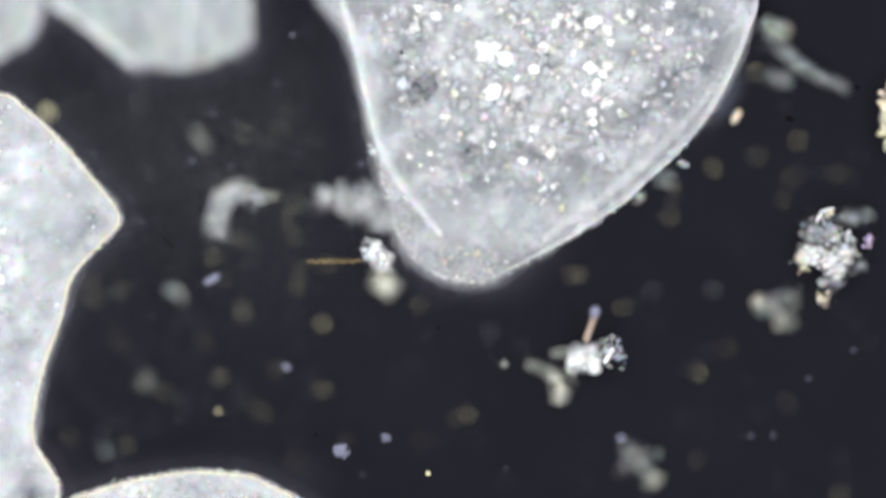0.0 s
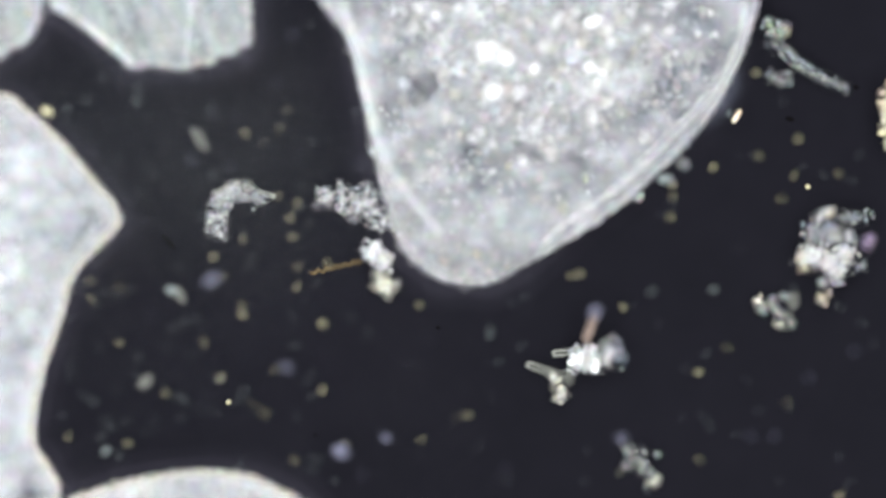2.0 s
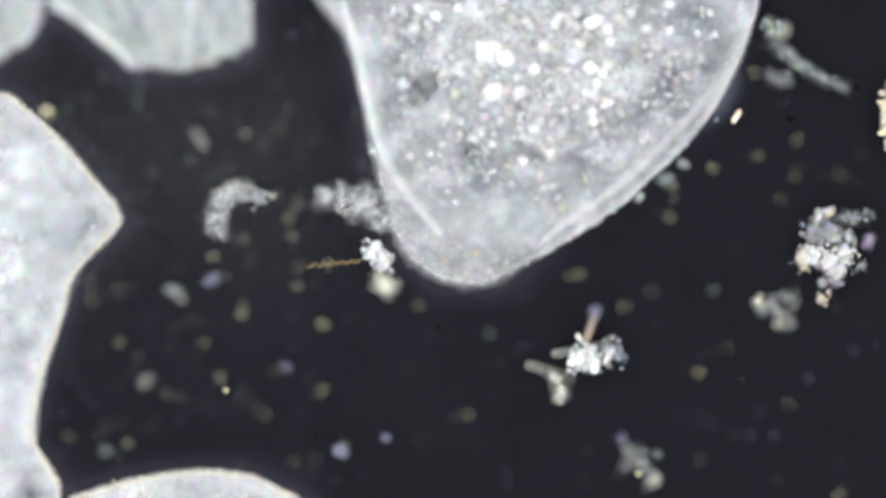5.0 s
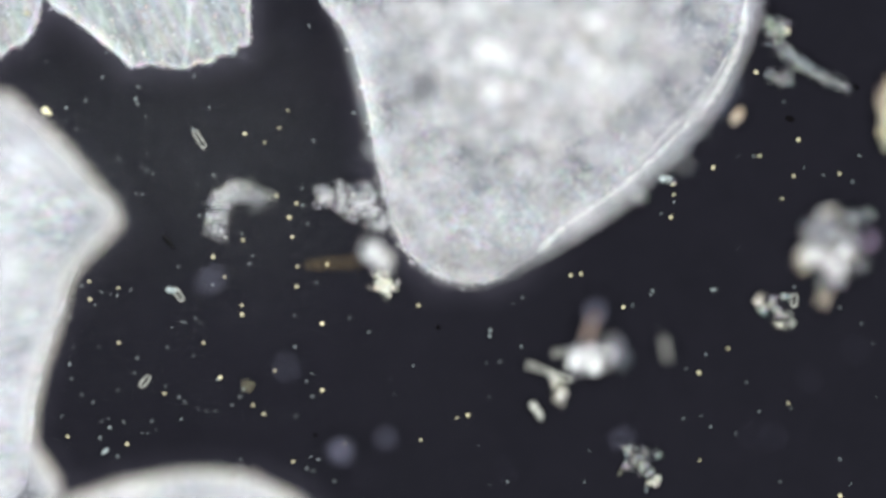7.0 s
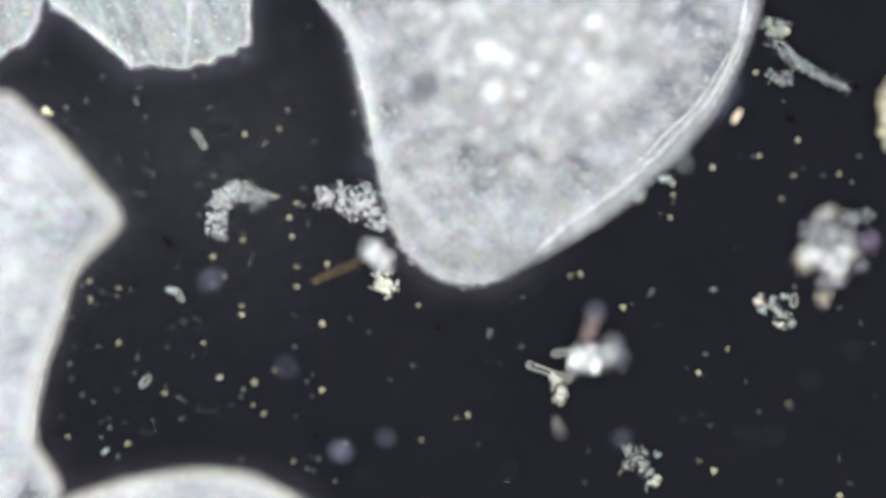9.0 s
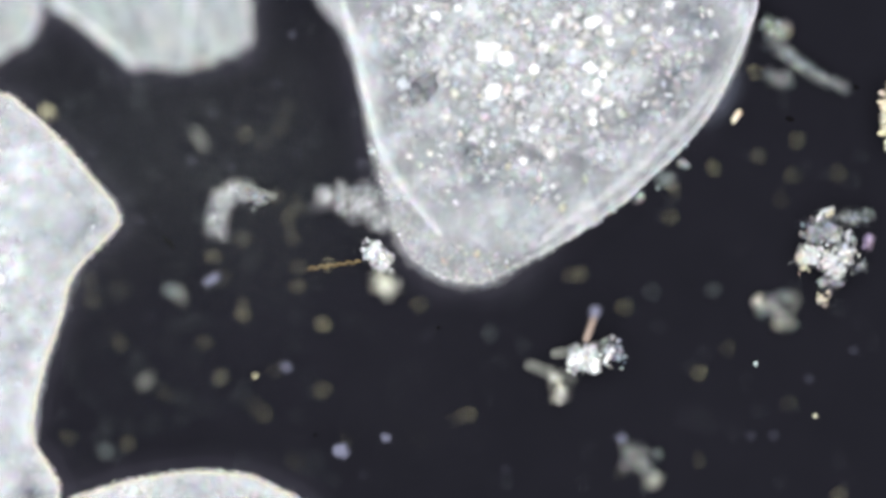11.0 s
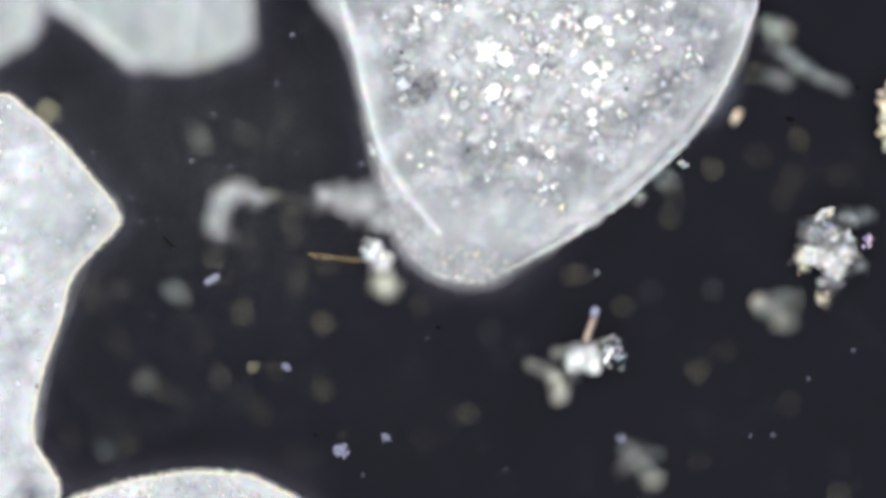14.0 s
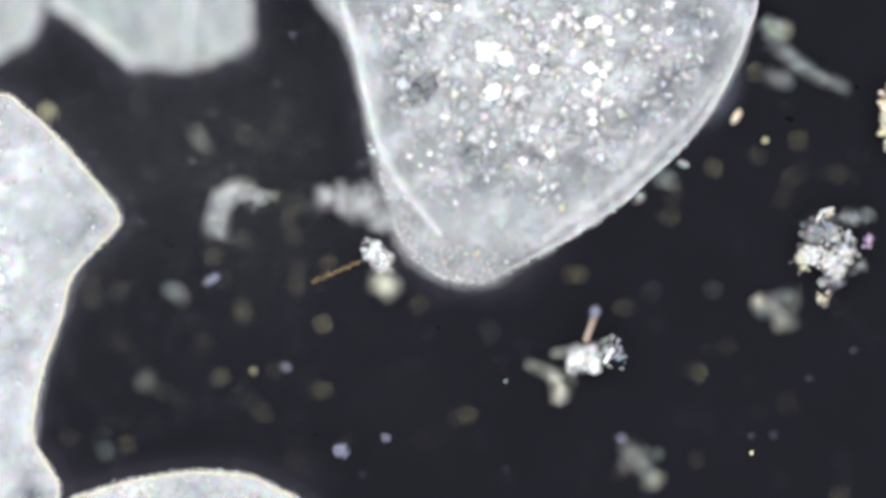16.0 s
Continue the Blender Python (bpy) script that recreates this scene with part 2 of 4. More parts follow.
def tube(points, radius, n=80, sides=8, rough=0.2, taper=True, seed=0.0, closed=False, squash=1.0):
    """A rounded, uneven cord along points (plan units and mm); radius in plan units."""
    bm = bmesh.new()
    p = spline(points, closed, n)
    w = [at(*q) for q in p]
    rows = []
    for i in range(n):
        along = ((w[(i + 1) % n] - w[i - 1]) if closed else (w[min(i + 1, n - 1)] - w[max(i - 1, 0)])).normalized()
        up = Vector((0, 0, 1))
        sidev = along.cross(up)
        sidev = sidev.normalized() if sidev.length > 1e-6 else Vector((1, 0, 0))
        up = sidev.cross(along)
        f = i / (n - 1)
        end = min(1, math.sqrt(max(0.0, min(f, 1 - f)) * (18 if taper == 1 else 6)) + 0.05) if taper and not closed else 1
        r = radius * S * end * (1 + rough * noise.noise((p[i][0] * 0.07 + seed, p[i][1] * 0.07, 3)))
        rows.append([bm.verts.new(w[i] + r * (math.cos(a) * sidev + squash * math.sin(a) * up)) for a in (2 * math.pi * s / sides for s in range(sides))])
    for i in range(n if closed else n - 1):
        for s in range(sides):
            bm.faces.new((rows[i][s], rows[i][(s + 1) % sides], rows[(i + 1) % n][(s + 1) % sides], rows[(i + 1) % n][s]))
    if not closed:
        bm.faces.new(rows[0][::-1])
        bm.faces.new(rows[-1])
    return bm


def band(outline, centre, width, z, closed=False, n=220, seed=0.0, lean=1.0):
    """A thickened border with a rounded back, laid from the outline towards the centre; v runs 0 to 1 across it, as it thins out."""
    bm = bmesh.new()
    uv = bm.loops.layers.uv.new("across")
    line = spline([(q[0], q[1]) for q in outline], closed, n)
    c = np.array(centre, float)
    across = 6
    rows = []
    if closed:
        area = sum(a[0] * b[1] - b[0] * a[1] for a, b in zip(line, np.roll(line, -1, 0)))
        turn = 1 if area > 0 else -1
    else:
        k = n // 2
        step = line[k + 1] - line[k - 1]
        turn = 1 if np.dot((-step[1], step[0]), c - line[k]) > 0 else -1
    for i in range(n):
        q = line[i]
        along = line[(i + 1) % n] - line[i - 1] if closed else line[min(i + 1, n - 1)] - line[max(i - 1, 0)]
        way = np.array((-along[1], along[0]))
        way = way / (np.linalg.norm(way) + 1e-9)
        way = way * turn
        f = i / (n - 1)
        end = 1 if closed else min(1, math.sqrt(min(f, 1 - f) * 6) + 0.04)
        w = width * end * (1 + 0.25 * noise.noise((q[0] * 0.02 + seed, q[1] * 0.02, 4)))
        start = q - way * w * (1 - lean)
        row = []
        for k in range(across + 1):
            v = k / across
            p = start + way * w * v
            row.append(bm.verts.new(at(p[0], p[1], z + 0.25 * math.sin(math.pi * v))))
        rows.append(row)

    def face(verts, vs):
        f = bm.faces.new(verts)
        for loop, v in zip(f.loops, vs):
            loop[uv].uv = (0.5, v)

    for i in range(n if closed else n - 1):
        j = (i + 1) % n
        for k in range(across):
            a, b = k / across, (k + 1) / across
            face((rows[i][k], rows[j][k], rows[j][k + 1], rows[i][k + 1]), (a, a, b, b))
    return bm


def blob(bm, place, r, stretch=(1, 1, 1), turn=0.0, uneven=0.25, level=1, seed=0.0):
    """Adds one uneven rounded grain to bm. place in the world, r in metres."""
    made = bmesh.ops.create_icosphere(bm, subdivisions=level, radius=1)["verts"]
    rot = Matrix.Rotation(turn, 3, "Z")
    for v in made:
        q = v.co * (1 + uneven * noise.noise(v.co * 1.3 + Vector((seed, seed * 0.7, 1))))
        v.co = rot @ Vector((q.x * stretch[0], q.y * stretch[1], q.z * stretch[2])) * r + Vector(place)


def grain_mesh(specs):
    """A mesh of many rounded, uneven grains; specs: (place, radius in metres, stretch along and across, turn)."""
    base = bmesh.new()
    bmesh.ops.create_icosphere(base, subdivisions=2, radius=1)
    bv = np.array([v.co for v in base.verts])
    bf = [[v.index for v in f.verts] for f in base.faces]
    base.free()
    uneven = [np.array([1 + 0.55 * noise.noise(Vector(v) * 1.3 + Vector((4.7 * k, 1, 2))) for v in bv])[:, None] for k in range(9)]
    verts, faces = [], []
    for i, (place, r, along, across, turn) in enumerate(specs):
        c, sn = math.cos(turn), math.sin(turn)
        q = bv * uneven[i % 9] * (along * r, across * r, 0.8 * r)
        q = np.stack((q[:, 0] * c - q[:, 1] * sn, q[:, 0] * sn + q[:, 1] * c, q[:, 2]), 1) + np.array(place)
        n = len(verts)
        verts += q.tolist()
        faces += [[n + a for a in f] for f in bf]
    bm = bmesh.new()
    me = bpy.data.meshes.new("grains")
    me.from_pydata(verts, [], faces)
    bm.from_mesh(me)
    bpy.data.meshes.remove(me)
    return bm


def capsule(length, radius, sides=10, caps=4):
    """A round-ended rod along x about the origin, plan units."""
    bm = bmesh.new()
    rows = []
    half = max(length / 2 - radius, 0)
    for k in range(-caps, caps + 1):
        for base in ((-half, half) if k == 0 else ((-half,) if k < 0 else (half,))):
            a = k / caps * math.pi / 2 * 0.96
            rows.append([bm.verts.new(((base + radius * math.sin(a)) * S, radius * math.cos(a) * S * math.cos(b), radius * math.cos(a) * S * math.sin(b)))
                         for b in (2 * math.pi * s / sides for s in range(sides))])
    for r0, r1 in zip(rows, rows[1:]):
        for s in range(sides):
            bm.faces.new((r0[s], r1[s], r1[(s + 1) % sides], r0[(s + 1) % sides]))
    bm.faces.new(rows[0])
    bm.faces.new(rows[-1][::-1])
    bmesh.ops.recalc_face_normals(bm, faces=bm.faces)
    return bm


# ---- the slide ----
bm = bmesh.new()
bmesh.ops.create_cube(bm, size=1, matrix=Matrix.Translation((0, 0, -0.0063)) @ Matrix.Diagonal((0.36, 0.26, 0.012, 1)))
tagged(part("ground", bm, GLASS_DARK, None, smooth=False), "dark glass microscope slide under the specimen", "slide", kind="structure")

# ---- the cells ----
def granule_kinds(mat, kinds):
    """Meshes of lobed, crumbly granules about one unit in radius."""
    made = []
    for i in range(kinds):
        bm = bmesh.new()
        bmesh.ops.create_icosphere(bm, subdivisions=3, radius=1)
        long, seed = random.uniform(0.8, 1.35), Vector((7.3 * i, 2.1, 5.0))
        for v in bm.verts:
            q = v.co.copy()
            r = 0.78 + 0.62 * noise.noise(q * 1.4 + seed) + 0.36 * noise.noise(q * 3.0 + seed)
            v.co = Vector((q.x * long, q.y * 0.85, q.z * 0.8)) * max(0.3, r)
        me = bpy.data.meshes.new("granule")
        bm.to_mesh(me)
        bm.free()
        me.materials.append(mat)
        me.polygons.foreach_set("use_smooth", [True] * len(me.polygons))
        made.append(me)
    return made


GRAINS = granule_kinds(GRANULE, 10)
BRIGHT_GRAINS = granule_kinds(GRANULE_BRIGHT, 10)


def granule(parent, px, py, z, r, turn=None, bright=False):
    ob = new("granule", random.choice(BRIGHT_GRAINS if bright else GRAINS))
    ob.parent = parent
    ob.matrix_basis = Matrix.LocRotScale(at(px, py, z), Euler((0, 0, random.uniform(0, 6.28) if turn is None else turn)), (r * S,) * 3)
    return ob


def fine_grains(parent, where, count, zs, rs, mat=None):
    """Countless small grains as one mesh; where() gives a plan place or None."""
    made = 0
    verts, faces = [], []
    base = bmesh.new()
    bmesh.ops.create_icosphere(base, subdivisions=1, radius=1)
    bv = [v.co.copy() for v in base.verts]
    bf = [[v.index for v in f.verts] for f in base.faces]
    base.free()
    while made < count:
        q = where()
        made += 1
        if q is None:
            continue
        r = random.triangular(rs[0], rs[1], rs[0]) * S
        c = at(q[0], q[1], random.uniform(*zs))
        turn = Matrix.Rotation(random.uniform(0, 6.28), 3, "Z")
        for lump in range(random.choice((1, 1, 2, 3))):
            st = (random.uniform(0.7, 1.7), random.uniform(0.5, 1.1), 0.7)
            off = Vector((random.uniform(-1.3, 1.3), random.uniform(-1, 1), 0)) * (lump > 0)
            k = len(verts)
            verts += [c + turn @ (Vector((v.x * st[0], v.y * st[1], v.z * st[2])) * random.uniform(0.85, 1.15) + off) * r for v in bv]
            faces += [[k + i for i in f] for f in bf]
    me = bpy.data.meshes.new("grain_mass")
    me.from_pydata(verts, [], faces)
    me.materials.append(mat or GRANULE)
    me.polygons.foreach_set("use_smooth", [True] * len(me.polygons))
    ob = new("grain_mass", me)
    ob.parent = parent
    return tagged(ob, label="fine pale grains inside the cell", kind="stuff")


def inside(poly, x, y):
    hit = False
    for i in range(len(poly)):
        (x0, y0), (x1, y1) = poly[i - 1], poly[i]
        if (y0 > y) != (y1 > y) and x < x0 + (y - y0) / (y1 - y0) * (x1 - x0):
            hit = not hit
    return hit


def beside(line, x, y):
    """The distance from a plan place to a broken line, positive on its outer (left or lower) side."""
    best, sign = 1e9, 1
    for (x0, y0), (x1, y1) in zip(line, line[1:]):
        dx, dy = x1 - x0, y1 - y0
        f = min(1, max(0, ((x - x0) * dx + (y - y0) * dy) / (dx * dx + dy * dy)))
        d = math.hypot(x - x0 - f * dx, y - y0 - f * dy)
        if d < best:
            best, sign = d, 1 if dx * (y - y0) - dy * (x - x0) > 0 else -1
    return best * sign


def strand_bundle(parent, line, offsets, zs, count, centre, span=(0.2, 0.5)):
    """Fine creases running side by side along a broken line, set off from it towards the centre."""
    path = spline(line, False, 200)
    for k in range(count):
        length = random.uniform(*span)
        start = random.uniform(0, 1 - length)
        off, z, sway = random.uniform(*offsets), random.uniform(*zs), random.uniform(-6, 6)
        pts = []
        for i in range(9):
            f = i / 8
            q = path[int((start + length * f) * 199)]
            way = np.array(centre, float) - q
            way = way / np.linalg.norm(way)
            d = off + sway * f + 2.5 * noise.noise((f * 4, 3.7 * k, 1))
            pts.append((q[0] + way[0] * d, q[1] + way[1] * d, z + 0.5 * noise.noise((f * 3, 1.3 * k, 5))))
        part("crease", tube(pts, random.uniform(1.2, 2.6), n=60, sides=6, rough=0.8, taper=2, seed=k, squash=0.8), RIDGE, parent)


def side_wall(lower, upper, z0, z1, n=260, steps=10):
    """The sloping flank of a cell between two outlines of the plan, bulging a little."""
    bm = bmesh.new()
    a, b = spline(lower, False, n), spline(upper, False, n)
    rows = []
    for k in range(steps + 1):
        f = k / steps
        row = []
        for i in range(n):
            q = a[i] + (b[i] - a[i]) * f
            lump = 2.2 * noise.noise((q[0] * 0.05, q[1] * 0.05, 2.0 + f)) * math.sin(math.pi * f)
            row.append(bm.verts.new(at(q[0] + lump, q[1] + lump, z0 + (z1 - z0) * f ** 0.8)))
        rows.append(row)
    for r0, r1 in zip(rows, rows[1:]):
        for i in range(n - 1):
            bm.faces.new((r0[i], r0[i + 1], r1[i + 1], r1[i]))
    return bm


# bright granules of the large cell: column, row, radius
LARGE = [(862, 92, 17), (892, 102, 15), (876, 108, 12), (850, 84, 11), (872, 165, 16), (860, 182, 10), (818, 186, 13), (836, 189, 11), (912, 166, 12), (926, 160, 9), (975, 70, 10), (964, 84, 11), (982, 44, 8), (990, 30, 8),
         (1050, 40, 17), (1065, 55, 12), (1018, 25, 9), (1015, 56, 8), (1045, 120, 12), (1080, 112, 12), (1044, 160, 14), (1056, 150, 9), (1075, 182, 11), (955, 214, 10), (944, 230, 9), (926, 241, 9),
         (850, 234, 10), (838, 245, 9), (885, 214, 9), (925, 285, 8), (770, 30, 11), (786, 18, 11)]
MIDDLING = [(695, 20, 10), (713, 22, 8), (740, 15, 8), (760, 46, 10), (755, 62, 8), (780, 66, 8), (722, 57, 6), (714, 103, 5), (727, 118, 5), (770, 121, 6), (786, 121, 7), (868, 62, 6), (846, 131, 8), (880, 138, 7),
            (945, 124, 8), (960, 138, 7), (990, 108, 7), (976, 115, 7), (936, 46, 8), (860, 41, 8), (906, 30, 7), (866, 15, 9), (812, 15, 6), (976, 172, 10), (992, 165, 8), (915, 138, 7), (1080, 75, 7), (1110, 22, 8),
            (1145, 50, 11), (1145, 80, 8), (1183, 10, 8)]
SMALLER = [(1175, 25, 6), (1210, 40, 7), (1185, 56, 7), (1180, 103, 8), (1195, 95, 7), (1220, 98, 7), (1135, 110, 5), (1160, 125, 6), (1066, 131, 6), (1125, 172, 6), (1142, 185, 4.5), (1155, 160, 5), (1217, 140, 4.5), (1255, 22, 8),
           (1265, 62, 6), (1215, 185, 7), (1235, 60, 5), (918, 214, 7), (920, 226, 6), (812, 235, 6), (815, 215, 7), (806, 250, 6), (783, 255, 7), (760, 268, 6), (778, 276, 5), (860, 268, 8), (871, 256, 6), (905, 287, 5),
           (870, 305, 7), (855, 305, 5), (765, 300, 5)]
SMALLER += [(760, 330, 5), (793, 338, 5), (780, 358, 4), (807, 360, 6), (803, 372, 4), (978, 330, 5), (885, 328, 5), (740, 222, 4), (720, 198, 5), (975, 285, 6), (906, 325, 5), (1050, 215, 7), (1053, 236, 6), (1100, 205, 5),
            (1068, 255, 7), (1085, 258, 5), (1046, 275, 5), (1056, 279, 5), (1142, 303, 4), (715, 152, 6), (998, 196, 8), (1020, 190, 7), (1010, 140, 8)]


def main_cell():
    cell = thing("epithelial_cell", (0, 0, 0), "large translucent white epithelial cell full of bright granules, tip curled", "cell")
    low = [(560, -10), (612, 62), (640, 150), (664, 270), (688, 370), (716, 440), (775, 488), (830, 500), (882, 492), (950, 448), (1000, 404),
           (1050, 370), (1100, 334), (1150, 291), (1200, 240), (1252, 186), (1286, 130), (1314, 60), (1322, -10), (1325, -160), (1180, -300), (900, -340), (640, -280), (545, -140)]
    up = [(575, -10), (618, 75), (642, 160), (667, 270), (690, 360), (718, 437), (775, 486), (830, 498), (886, 487), (1000, 428), (1068, 384), (1110, 356), (1150, 317), (1188, 284),
          (1228, 240), (1258, 200), (1282, 158), (1308, 105), (1328, 50), (1342, 0), (1350, -150), (1190, -320), (900, -370), (640, -300), (560, -150)]
    fold = [(590, -40), (625, 80), (645, 170), (672, 265), (715, 340), (782, 420), (850, 440), (930, 432), (1010, 400)]

    def lie(x, y):
        d = beside(fold, x, y)
        return 7.0 - 1.0 * min(1, max(0, (d + 8) / 62)) ** 0.8

    body = part("body", sheet(low, (930, 80), 0.2, 0.4, relief=0.16, dome=0.2, seed=1.0), CYTOPLASM, cell, "mottled grey-white cytoplasm")
    skin = part("membrane", sheet(up, (940, 80), 7.0, 0.3, relief=0.5, dome=0.3, seed=7.0, lie=lie), MEMBRANE, cell, "clear pale upper membrane")
    middle = (930, 120)
    part("rim", band(low[:10], middle, 44, 0.7), RIM, body, "bright thickened cell edge")
    # glow outside the cell's edge, painted as a fading translucent band
    part("slime", band(low[:19], middle, 62, 3.4, n=400, lean=0.0, seed=12), HALO, body, "faint painted glow round the cell")
    part("side_wall", side_wall(low[8:19], up[8:20], 0.4, 6.7), WALL, cell, "pale sloping flank of the cell")
    part("ridge", tube([(*q, 0.75) for q in low[9:19]], 7.0, n=260, rough=0.8, squash=0.7), RIDGE, body, "bright beaded ridge along the edge")
    strand_bundle(body, low[9:19], (2, 20), (0.7, 2.6), 5, middle, (0.15, 0.5))
    part("rim", band(up[8:21], middle, 17, 7.2, seed=60), SOFT_RIM, skin, "bright thickened cell edge")
    part("fold", band(fold[:6], middle, 30, 7.3, seed=90, lean=0.62), CREASE, skin, "bright crease of the folded membrane")
    part("fold", band([(x - 5, y - 5) for x, y in low[9:17]], middle, 24, 4.8, seed=33, lean=0.6), CREASE, skin, "faint inner crease along the edge")
    ring = [(945 + 235 * math.cos(a) * (1 + 0.18 * math.sin(3 * a)), 65 + 225 * math.sin(a) * (1 + 0.15 * math.cos(2 * a))) for a in (2 * math.pi * i / 14 for i in range(14))]
    mass = part("granular_mass", sheet(ring, (945, 65), 4.8, 0.4, n=200, rings=30, ragged=8, relief=0.6, dome=0.3, seed=40, sides=(1,)), CLOUD, cell, "cloudy bright mass inside the cell")
    for cx, cy, rx, ry, z in ((1238, 105, 75, 120, 0.8), (1150, 200, 70, 70, 0.85), (735, 95, 50, 75, 0.8), (835, 300, 45, 50, 0.8)):
        ring = [(cx + rx * math.cos(a) * (1 + 0.2 * math.sin(3 * a + cx)), cy + ry * math.sin(a) * (1 + 0.2 * math.cos(2 * a + cy))) for a in (2 * math.pi * i / 12 for i in range(12))]
        part("thin_zone", sheet(ring, (cx, cy), z, 0.1, n=120, rings=20, ragged=6, relief=0.05, dome=0.05, seed=cx, sides=(1,)), THIN_ZONE, body, "thinner blue-grey cytoplasm")
    bm = bmesh.new()
    blob(bm, at(747, 160, 6.2), 25 * S, (1.25, 0.72, 0.3), 0.75, 0.9, 3, 4.0)
    blob(bm, at(738, 182, 6.9), 12 * S, (1.1, 0.9, 0.3), 1.2, 0.9, 2, 9.0)
    part("vacuole", bm, VACUOLE, cell, "small dark vacuole")
    loop = [tuple(q) for q in spline(up, True, 60)]

    def within(x, y, m):
        return all(inside(loop, x + m * a, y + m * b) for a, b in ((1, 0.6), (-1, 0.5), (0, 1)))

    def where():
        x, y = random.gauss(950, 175), random.gauss(75, 125)
        if not (600 < x < 1330 and -60 < y < 400) or not within(x, y, 45) or math.hypot(x - 747, y - 165) < 36 or beside(fold, x, y) > -28:
            return None
        return x, y

    def low_where():
        x, y = random.uniform(600, 1330), random.uniform(-60, 495)
        return (x, y) if within(x, y, 12) else None

    for k, (px, py, r) in enumerate(LARGE + MIDDLING + SMALLER):
        granule(mass, px, py, random.uniform(4.8, 7.5), r * 1.28, bright=k < len(LARGE) + len(MIDDLING) or k % 2)
    count = 0
    while count < 180:
        q = where()
        if q and noise.noise((q[0] * 0.022, q[1] * 0.022, 9)) + 0.12 > random.uniform(-0.2, 0.4):
            granule(mass, q[0], q[1], random.uniform(4.2, 8.2), min(15, 6.0 + random.expovariate(0.28)))
            count += 1
    fine_grains(mass, where, 420, (3.0, 8.6), (3.0, 8.5), GRANULE)
    fine_grains(mass, where, 700, (2.6, 8.5), (3.0, 9.0), FINE)
    fine_grains(cell, lambda: low_where() if random.random() < 0.9 else where(), 500, (2.4, 6.5), (1.5, 3.4), GRANULE)
    fine_grains(cell, low_where, 3000, (0.45, 1.0), (1.2, 3.0), GRANULE)
    fine_grains(cell, low_where, 2400, (0.4, 1.2), (1.6, 3.8), FINE)
    fine_grains(cell, low_where, 420, (0.6, 1.1), (1.6, 3.4), GRANULE_BRIGHT)
    fine_grains(cell, low_where, 800, (1.2, 4.6), (1.6, 3.4), GRANULE_BRIGHT)
    fine_grains(mass, where, 260, (5.0, 6.8), (1.6, 3.4), GRANULE_BRIGHT)
    edge = spline(low[:18], False, 400)
    fine_grains(cell, lambda: random.choice(edge) + np.array((random.gauss(0, 4), random.gauss(0, 4))), 520, (0.3, 1.2), (1.0, 3.0), GRANULE)
    tip = spline(low[3:10], False, 300)
    fine_grains(cell, lambda: random.choice(tip) + np.array((random.gauss(0, 2.5), random.gauss(0, 2.5))), 300, (0.4, 1.4), (0.8, 2.4), GRANULE)
    tip_up = spline(up[3:11], False, 300)
    fine_grains(cell, lambda: random.choice(tip_up) + np.array((random.gauss(0, 2.2), random.gauss(0, 2.2))), 380, (5.6, 7.2), (0.8, 2.4), GRANULE)

    def tip_where():
        x, y = random.uniform(660, 960), random.uniform(300, 495)
        return (x, y) if within(x, y, 5) and beside(fold, x, y) > 4 else None

    fine_grains(cell, tip_where, 1100, (0.4, 1.6), (1.0, 3.6), FINE)
    fine_grains(cell, tip_where, 800, (5.6, 7.2), (1.2, 4.2), FINE)
    edge_up = spline(up[8:19], False, 300)
    fine_grains(cell, lambda: random.choice(edge_up) + np.array((random.gauss(-1, 2), random.gauss(-1, 2))), 420, (6.2, 7.6), (0.6, 1.9), FINE)
    return cell


main_cell()


